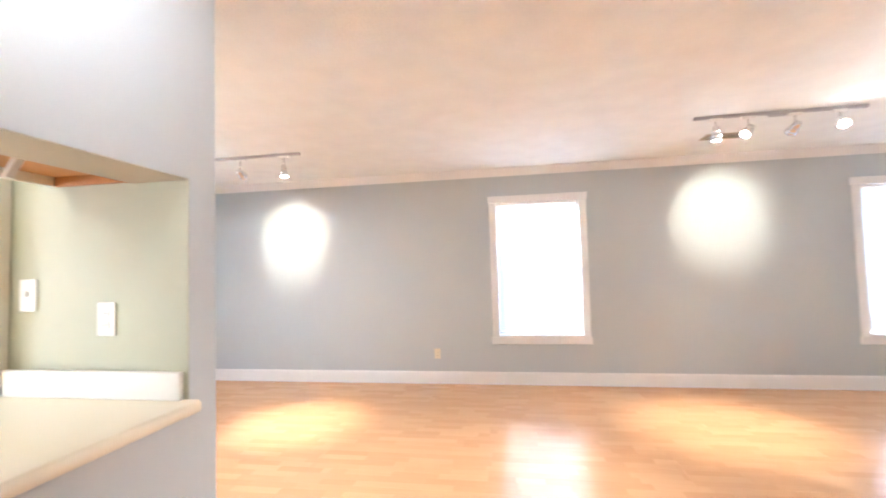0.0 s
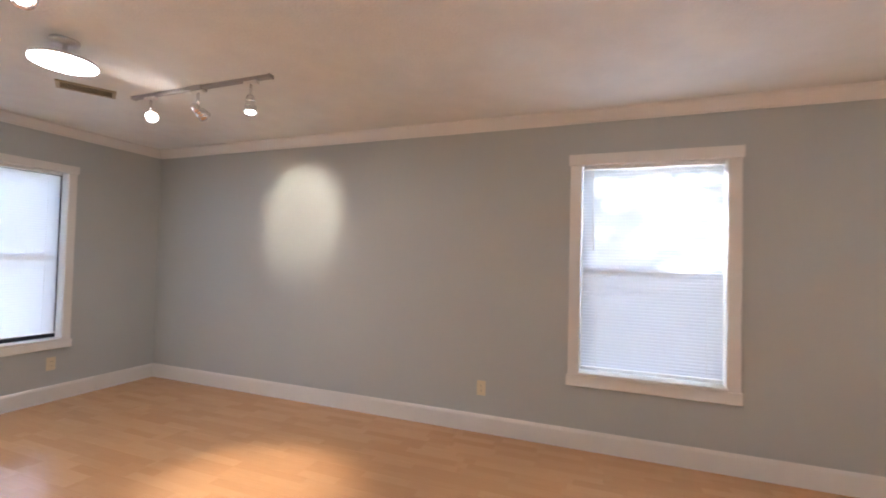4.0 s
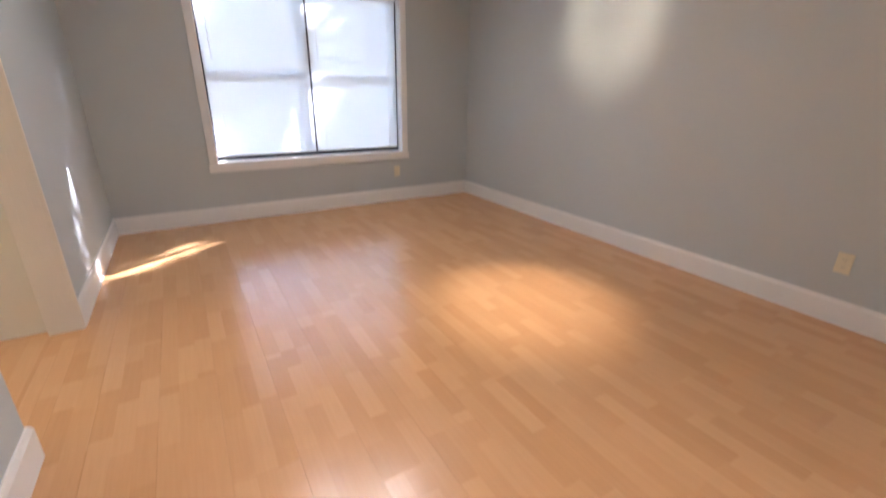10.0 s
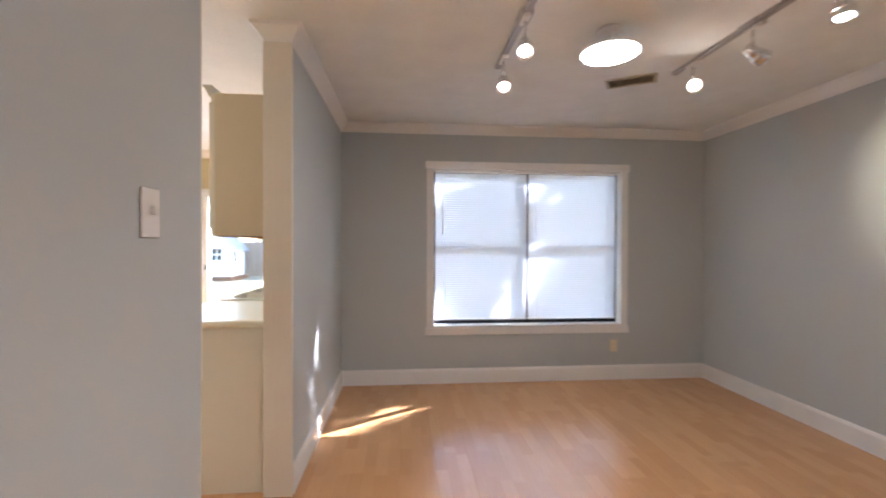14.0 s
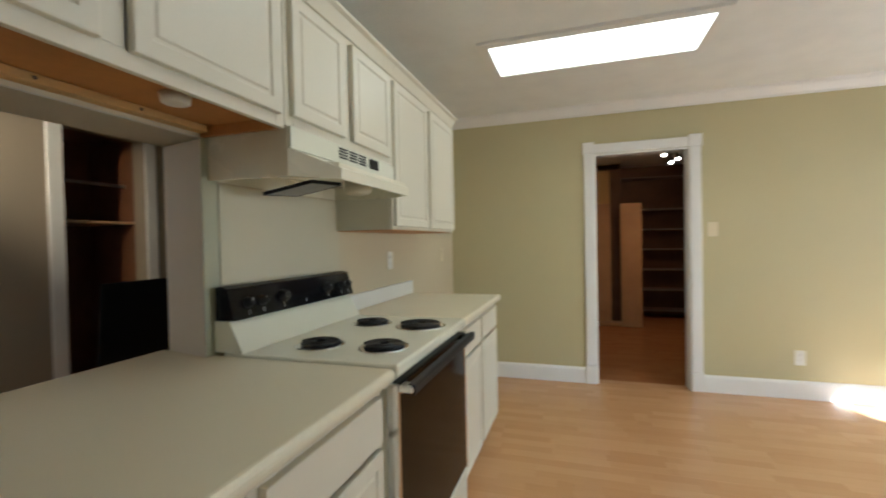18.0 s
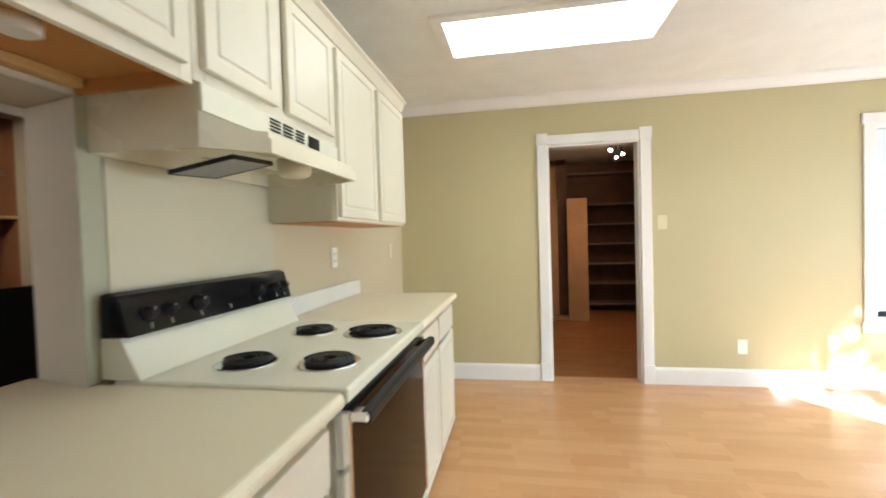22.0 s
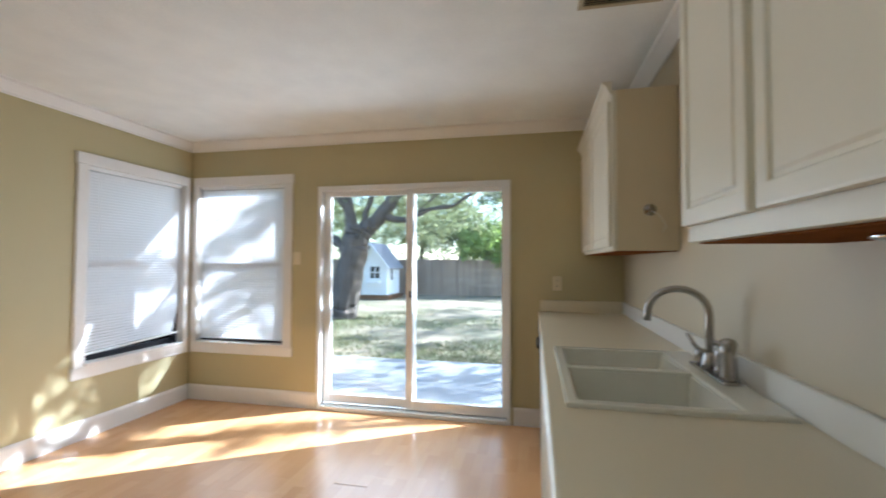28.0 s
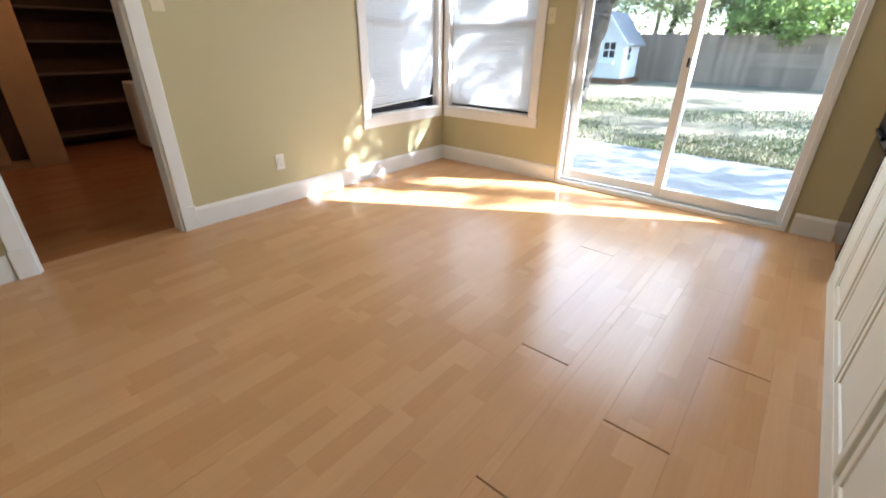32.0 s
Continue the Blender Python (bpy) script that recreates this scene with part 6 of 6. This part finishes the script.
for k, pts in enumerate(([(-4.6, 10.7, 3.0), (-3.8, 11.4, 4.4), (-2.8, 12.4, 5.6)], [(-4.5, 10.6, 3.6), (-4.4, 9.6, 4.8), (-4.3, 8.9, 5.3)], [(-4.4, 10.5, 4.3), (-5.2, 9.6, 5.4), (-6.0, 8.8, 6.0)], [(-4.4, 9.6, 4.8), (-3.5, 7.4, 4.9), (-3.3, 5.9, 4.4)])):
    bm = B(); limb(bm, pts, 0.07, 0.025, 30 + k)
    part("limb", bm, BARK, unseen_dapple_oak)
# leaf clumps set across the sun's rays to windows, patio and walls
leaves("crown", [((-2.36, 11.2, 5.25), (0.3, 0.50, 1.2)), ((-2.36, 12.36, 5.25), (0.3, 0.50, 1.2))], 3000, 0.085, LEAF, 4, unseen_dapple_oak)
leaves("crown", [((-6.2, 9.4, 4.7), (1.7, 1.7, 1.0))], 1500, 0.085, LEAF, 14, unseen_dapple_oak)
leaves("crown", [((-4.4, 7.15, 5.9), (0.9, 0.9, 0.7))], 420, 0.08, LEAF, 24, unseen_dapple_oak)
leaves("crown", [((-3.02, 6.80, 4.88), (0.75, 0.45, 0.8))], 1600, 0.058, LEAF, 25, unseen_dapple_oak)
leaves("crown", [((-3.3, 5.72, 4.3), (0.40, 0.32, 0.55))], 620, 0.058, LEAF, 29, unseen_dapple_oak)
leaves("crown", [((-3.6, 7.85, 4.7), (0.8, 0.8, 0.5))], 170, 0.08, LEAF, 27, unseen_dapple_oak)
# two oaks out of view, added to dim the sun on the long wall's blinds
for k, (x, y) in enumerate(((3.2, 13.6), (6.9, 13.8))):
    t = thing("tree", "unseen broad oak added outside to shade the long wall", "tree", Matrix.Translation((x, y, GZ)), group="trees along the long wall")
    bm = B(); limb(bm, [(x, y, GZ - 0.1), (x + 0.1, y - 0.1, 2.0), (x, y - 0.3, 4.2)], 0.24, 0.10, 80 + k)
    part("trunk", bm, BARK, t)
    leaves("crown", [((x, y - 0.6, 5.2), (2.3, 1.6, 1.5)), ((x - 0.4, y - 0.4, 4.0), (1.8, 1.3, 1.0))], (2600, 2300)[k], 0.10, LEAF, 90 + k, t)
oak4 = thing("tree", "tall tree shading the playhouse", "tree", Matrix.Translation((-17.4, 2.6, GZ)))
bm = B(); limb(bm, [(-17.4, 2.6, GZ - 0.1), (-17.3, 2.5, 2.4), (-16.6, 2.0, 4.6)], 0.22, 0.09, 97)
part("trunk", bm, BARK, oak4)
leaves("crown", [((-15.9, 1.5, 4.6), (1.5, 1.4, 0.8)), ((-16.8, 2.8, 4.9), (1.4, 1.4, 0.9))], 5200, 0.10, LEAF, 98, oak4)
# out of view; sparse crown added for streaks of shade on the lawn
unseen_lawn_oak = thing("tree", "unseen oak added beyond the house corner to shade the lawn", "tree", Matrix.Translation((-11.0, 9.2, GZ)))
bm = B(); limb(bm, [(-11.0, 9.2, GZ - 0.1), (-11.0, 9.1, 2.0), (-10.9, 9.0, 4.6)], 0.28, 0.12, 95)
part("trunk", bm, BARK, unseen_lawn_oak)
leaves("crown", [((-10.8, 8.6, 4.9), (2.6, 2.0, 1.0)), ((-8.4, 8.8, 4.6), (1.6, 1.6, 0.8)), ((-13.4, 8.4, 4.8), (1.6, 1.6, 0.9))], 2800, 0.10, LEAF, 96, unseen_lawn_oak)

# shrubs past the oak
for k, (x, y, h) in enumerate(((-10.6, -6.0, 2.6), (-12.6, -8.2, 3.2), (-8.8, -6.6, 2.9), (-12.4, -6.3, 2.2))):
    t = thing("shrub", "tall pale green leafy shrub on the lawn", "shrub", Matrix.Translation((x, y, GZ)), group="shrubs past the oak")
    for j in range(4):
        a = 1.6 * j + k
        bm = B(); limb(bm, [(x + 0.05 * math.cos(a), y + 0.05 * math.sin(a), GZ - 0.05), (x + 0.3 * math.cos(a), y + 0.3 * math.sin(a), h * 0.4), (x + 0.6 * math.cos(a), y + 0.6 * math.sin(a), h * 0.8)], 0.045, 0.015, 110 + 4 * k + j)
        part("stem", bm, BARK, t)
    leaves("crown", [((x, y, h * 0.72), (1.2, 1.3, h * 0.36)), ((x + 0.3, y + 0.6, h * 0.40), (0.9, 0.9, h * 0.28)), ((x - 0.2, y - 0.5, h * 0.30), (0.9, 1.0, h * 0.26))], 7000, 0.06, (LEAF, LEAF2)[k % 2], 120 + k, t)

# trees beyond the fence
for k, (x, y, z, rx, m) in enumerate(((-16.6, 1.9, 2.5, 2.2, LEAF2), (-17.2, -0.3, 3.1, 2.1, LEAF), (-18.4, 4.2, 2.9, 2.0, LEAF2), (-17.5, -2.4, 3.0, 2.4, LEAF), (-18.0, -7.0, 3.4, 2.8, LEAF), (-19.0, 7.0, 3.6, 2.8, LEAF), (-23.0, -4.5, 5.0, 3.2, LEAF), (-15.9, 1.1, 2.1, 1.2, LEAF2), (-24, -9, 5.2, 3.6, LEAF), (-24, 10, 5.2, 3.6, LEAF))):
    t = thing("tree", "leafy green tree behind the garden fence" if m is LEAF else "bright green sunlit tree behind the garden fence", "tree", Matrix.Translation((x, y, GZ)), group="trees behind the fence")
    bm = B(); limb(bm, [(x, y, GZ - 0.1), (x + 0.1, y, z * 0.5), (x, y + 0.1, z * 1.1)], 0.16, 0.06, 50 + k)
    part("trunk", bm, BARK, t)
    leaves("crown", [((x, y, z), (rx, rx, rx * 0.62)), ((x + 0.6, y + rx * 0.5, z - 0.6), (rx * 0.6, rx * 0.6, rx * 0.4)), ((x + 0.4, y - rx * 0.6, z - 0.3), (rx * 0.6, rx * 0.6, rx * 0.4))], 8500, 0.075, m, 60 + k, t)

# garden fence
fn = thing("fence", "weathered gray wooden board fence", "fence", Matrix.Translation((-15.2, 0, GZ)))
bm = B(); box(bm, -15.21, -15.19, -0.069, 0.069, GZ - 0.02, 1.42, 0)
fb = part("board", bm, FENCEM, fn)
for k in range(-72, 73):
    if k == 0:
        continue
    o = new("board", fb.data)
    o.parent = fn
    o.location = (rg.uniform(-0.006, 0.006), 0.142 * k, rg.uniform(-0.02, 0.02))
for z in (0.25, 1.1):
    bm = B(); box(bm, -15.26, -15.222, -10.3, 10.3, z, z + 0.09)
    part("fence_rail", bm, FENCEM, fn)
for k in range(-4, 5):
    bm = B(); box(bm, -15.36, -15.262, 2.4 * k - 0.05, 2.4 * k + 0.05, GZ - 0.02, 1.5)
    part("post", bm, FENCEM, fn)

# playhouse
ph = thing("playhouse", "small white playhouse with a gable roof on a dark base", "playhouse", Matrix.Translation((-13.2, -3.0, GZ)))
X0, X1, Y0, Y1 = -14.0, -12.5, -3.75, -2.45
bm = B(); box(bm, X0 - 0.1, X1 + 0.15, Y0 - 0.05, Y1 + 0.15, GZ - 0.02, 0.0)
part("base", bm, DARKWOOD, ph)
bm = B()
box(bm, X0, X1, Y0, Y1, 0.0, 1.15)
ym = (Y0 + Y1) / 2
extrude_poly(bm, [(X0, Y0, 1.15), (X0, Y1, 1.15), (X0, ym, 1.95)], (X1 - X0, 0, 0))
bmesh.ops.recalc_face_normals(bm, faces=bm.faces)
part("wall", bm, SIDING, ph)
for s in (-1, 1):
    bm = B()
    e = Y0 - 0.15 if s < 0 else Y1 + 0.15
    extrude_poly(bm, [(X0 - 0.15, e, 1.0), (X0 - 0.15, ym, 2.0), (X0 - 0.15, ym, 2.06), (X0 - 0.15, e + 0.02 * s, 1.06)], (X1 - X0 + 0.35, 0, 0))
    bmesh.ops.recalc_face_normals(bm, faces=bm.faces)
    part("roof", bm, SHINGLE, ph)
    bm = B()
    extrude_poly(bm, [(X1 + 0.2005, e, 0.98), (X1 + 0.2005, ym, 1.98), (X1 + 0.2005, ym, 2.07), (X1 + 0.2005, e + 0.02 * s, 1.07)], (0.03, 0, 0))
    bmesh.ops.recalc_face_normals(bm, faces=bm.faces)
    part("bargeboard", bm, SIDING, ph)
bm = B(); box(bm, X1 + 0.001, X1 + 0.02, -3.18, -2.72, 0.62, 1.16)
box(bm, X1 + 0.02, X1 + 0.05, -3.24, -2.66, 0.57, 0.62)
wn = part("window", bm, SIDING, ph)
for a, b in ((-3.14, -2.97), (-2.93, -2.76)):
    for c, d in ((0.66, 0.87), (0.91, 1.12)):
        bm = B(); box(bm, X1 + 0.0205, X1 + 0.024, a, b, c, d)
        part("pane", bm, DARKSLOT, wn)
bm = B(); box(bm, X1 + 0.0505, X1 + 0.17, -3.20, -2.70, 0.44, 0.565, 0.01)
part("window_box", bm, SIDING, ph)
bm = B(); box(bm, X1 - 0.62, X1 - 0.30, Y1 + 0.0125, Y1 + 0.030, 0.55, 1.02)
sw = part("window", bm, SIDING, ph)
for c, d in ((0.59, 0.77), (0.80, 0.98)):
    bm = B(); box(bm, X1 - 0.58, X1 - 0.34, Y1 + 0.0305, Y1 + 0.034, c, d)
    part("pane", bm, DARKSLOT, sw)
for a, b in ((Y0 - 0.01, Y0 + 0.07), (Y1 - 0.07, Y1 + 0.014)):
    bm = B(); box(bm, X1 + 0.0125, X1 + 0.03, a, b, 0.0, 1.10)
    part("corner_board", bm, SIDING, ph)
for k in range(9):
    z = 0.06 + 0.12 * k
    bm = B(); box(bm, X1 + 0.0005, X1 + 0.012, Y0, Y1, z, z + 0.105)
    part("siding_board", bm, SIDING, ph)
    bm = B(); box(bm, X0, X1 + 0.012, Y1 + 0.0005, Y1 + 0.012, z, z + 0.112)
    part("siding_board", bm, SIDING, ph)


# ---- floor ----
fl = thing("floor", "maple laminate plank floor, more orange in the back room", "floor", Matrix(), kind="structure")
bm = B()
slab_with_holes(bm, -0.14, 11.6, -3.72, YW1, [(-0.14, XW2 - 0.14, YS1, YW1)], -0.13, -0.0085, lambda u, v, z: (u, v, z))
part("subfloor", bm, SUBFLOOR, fl)

PITCH, LENG = 0.21, 1.212
KNOWN = {0: 2.235, 1: 2.86, 2: 2.41, 3: 1.82, -1: 1.155}
pr = random.Random(21)
shared = {}


def plank(x0, x1, y0, y1, nominal):
    """A plank with a chamfered edge; nominal: where its pattern begins."""
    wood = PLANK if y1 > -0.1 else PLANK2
    key = (round(x0 - nominal, 3), round(x1 - x0, 3), round(y1 - y0, 3), wood.name)
    if key not in shared:
        c, z0, z1 = 0.0005, -0.008, 0.0
        ox = x0 - nominal
        g = 0.00015
        a0, a1, b0, b1 = ox + g, ox + (x1 - x0) - g, g, (y1 - y0) - g
        v = [(a0, b0, z0), (a1, b0, z0), (a1, b1, z0), (a0, b1, z0), (a0, b0, z1 - c), (a1, b0, z1 - c), (a1, b1, z1 - c), (a0, b1, z1 - c), (a0 + c, b0 + c, z1), (a1 - c, b0 + c, z1), (a1 - c, b1 - c, z1), (a0 + c, b1 - c, z1)]
        f = [(8, 9, 10, 11)] + [(i, (i + 1) % 4, 4 + (i + 1) % 4, 4 + i) for i in range(4)] + [(4 + i, 4 + (i + 1) % 4, 8 + (i + 1) % 4, 8 + i) for i in range(4)]
        me = bpy.data.meshes.new("plank")
        me.from_pydata(v, [], f)
        me.materials.append(wood)
        shared[key] = me
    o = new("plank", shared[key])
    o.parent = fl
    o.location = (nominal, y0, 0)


def spans(ya, yb):
    """Where the floor runs along x in the row ya to yb."""
    m = (ya + yb) / 2
    if m > YS1:
        return [(XW2, 11.6)]
    if m > YS0:
        return [(XPOST, XRET), (XL, 11.6)]
    if m > YST:
        return [(0, XK), (XL, 11.6)]
    if m > 0:
        return [(0, XK), (XL, 6.8)]
    if m > -0.12:
        return [(PDR[0], PDR[1])]
    return [(1.12, 4.2)]


row = -29
while True:
    ya = 2.295 + PITCH * row
    yb = ya + PITCH
    if ya > YW1:
        break
    cuts = [ya] + [c for c in (-0.12, 0.0, YST, YS0, YS1) if ya + 0.004 < c < yb - 0.004] + [yb]
    off = KNOWN.get(row, pr.uniform(0, LENG))
    for ca, cb in zip(cuts, cuts[1:]):
        cb = min(cb, YW1)
        if cb < -3.7 or cb - ca < 0.006:
            continue
        ca = max(ca, -3.72)
        for s0, s1 in spans(ca, cb):
            k = math.floor((s0 - off) / LENG)
            while off + k * LENG < s1:
                n0 = off + k * LENG
                x0, x1 = max(s0, n0), min(s1, n0 + LENG)
                gap = 0.0055 if row in KNOWN and abs(n0 + LENG - KNOWN[row]) < 0.01 else 0.0
                if x1 - x0 > 0.01:
                    plank(x0, x1 - gap, ca, cb, n0)
                k += 1
    row += 1
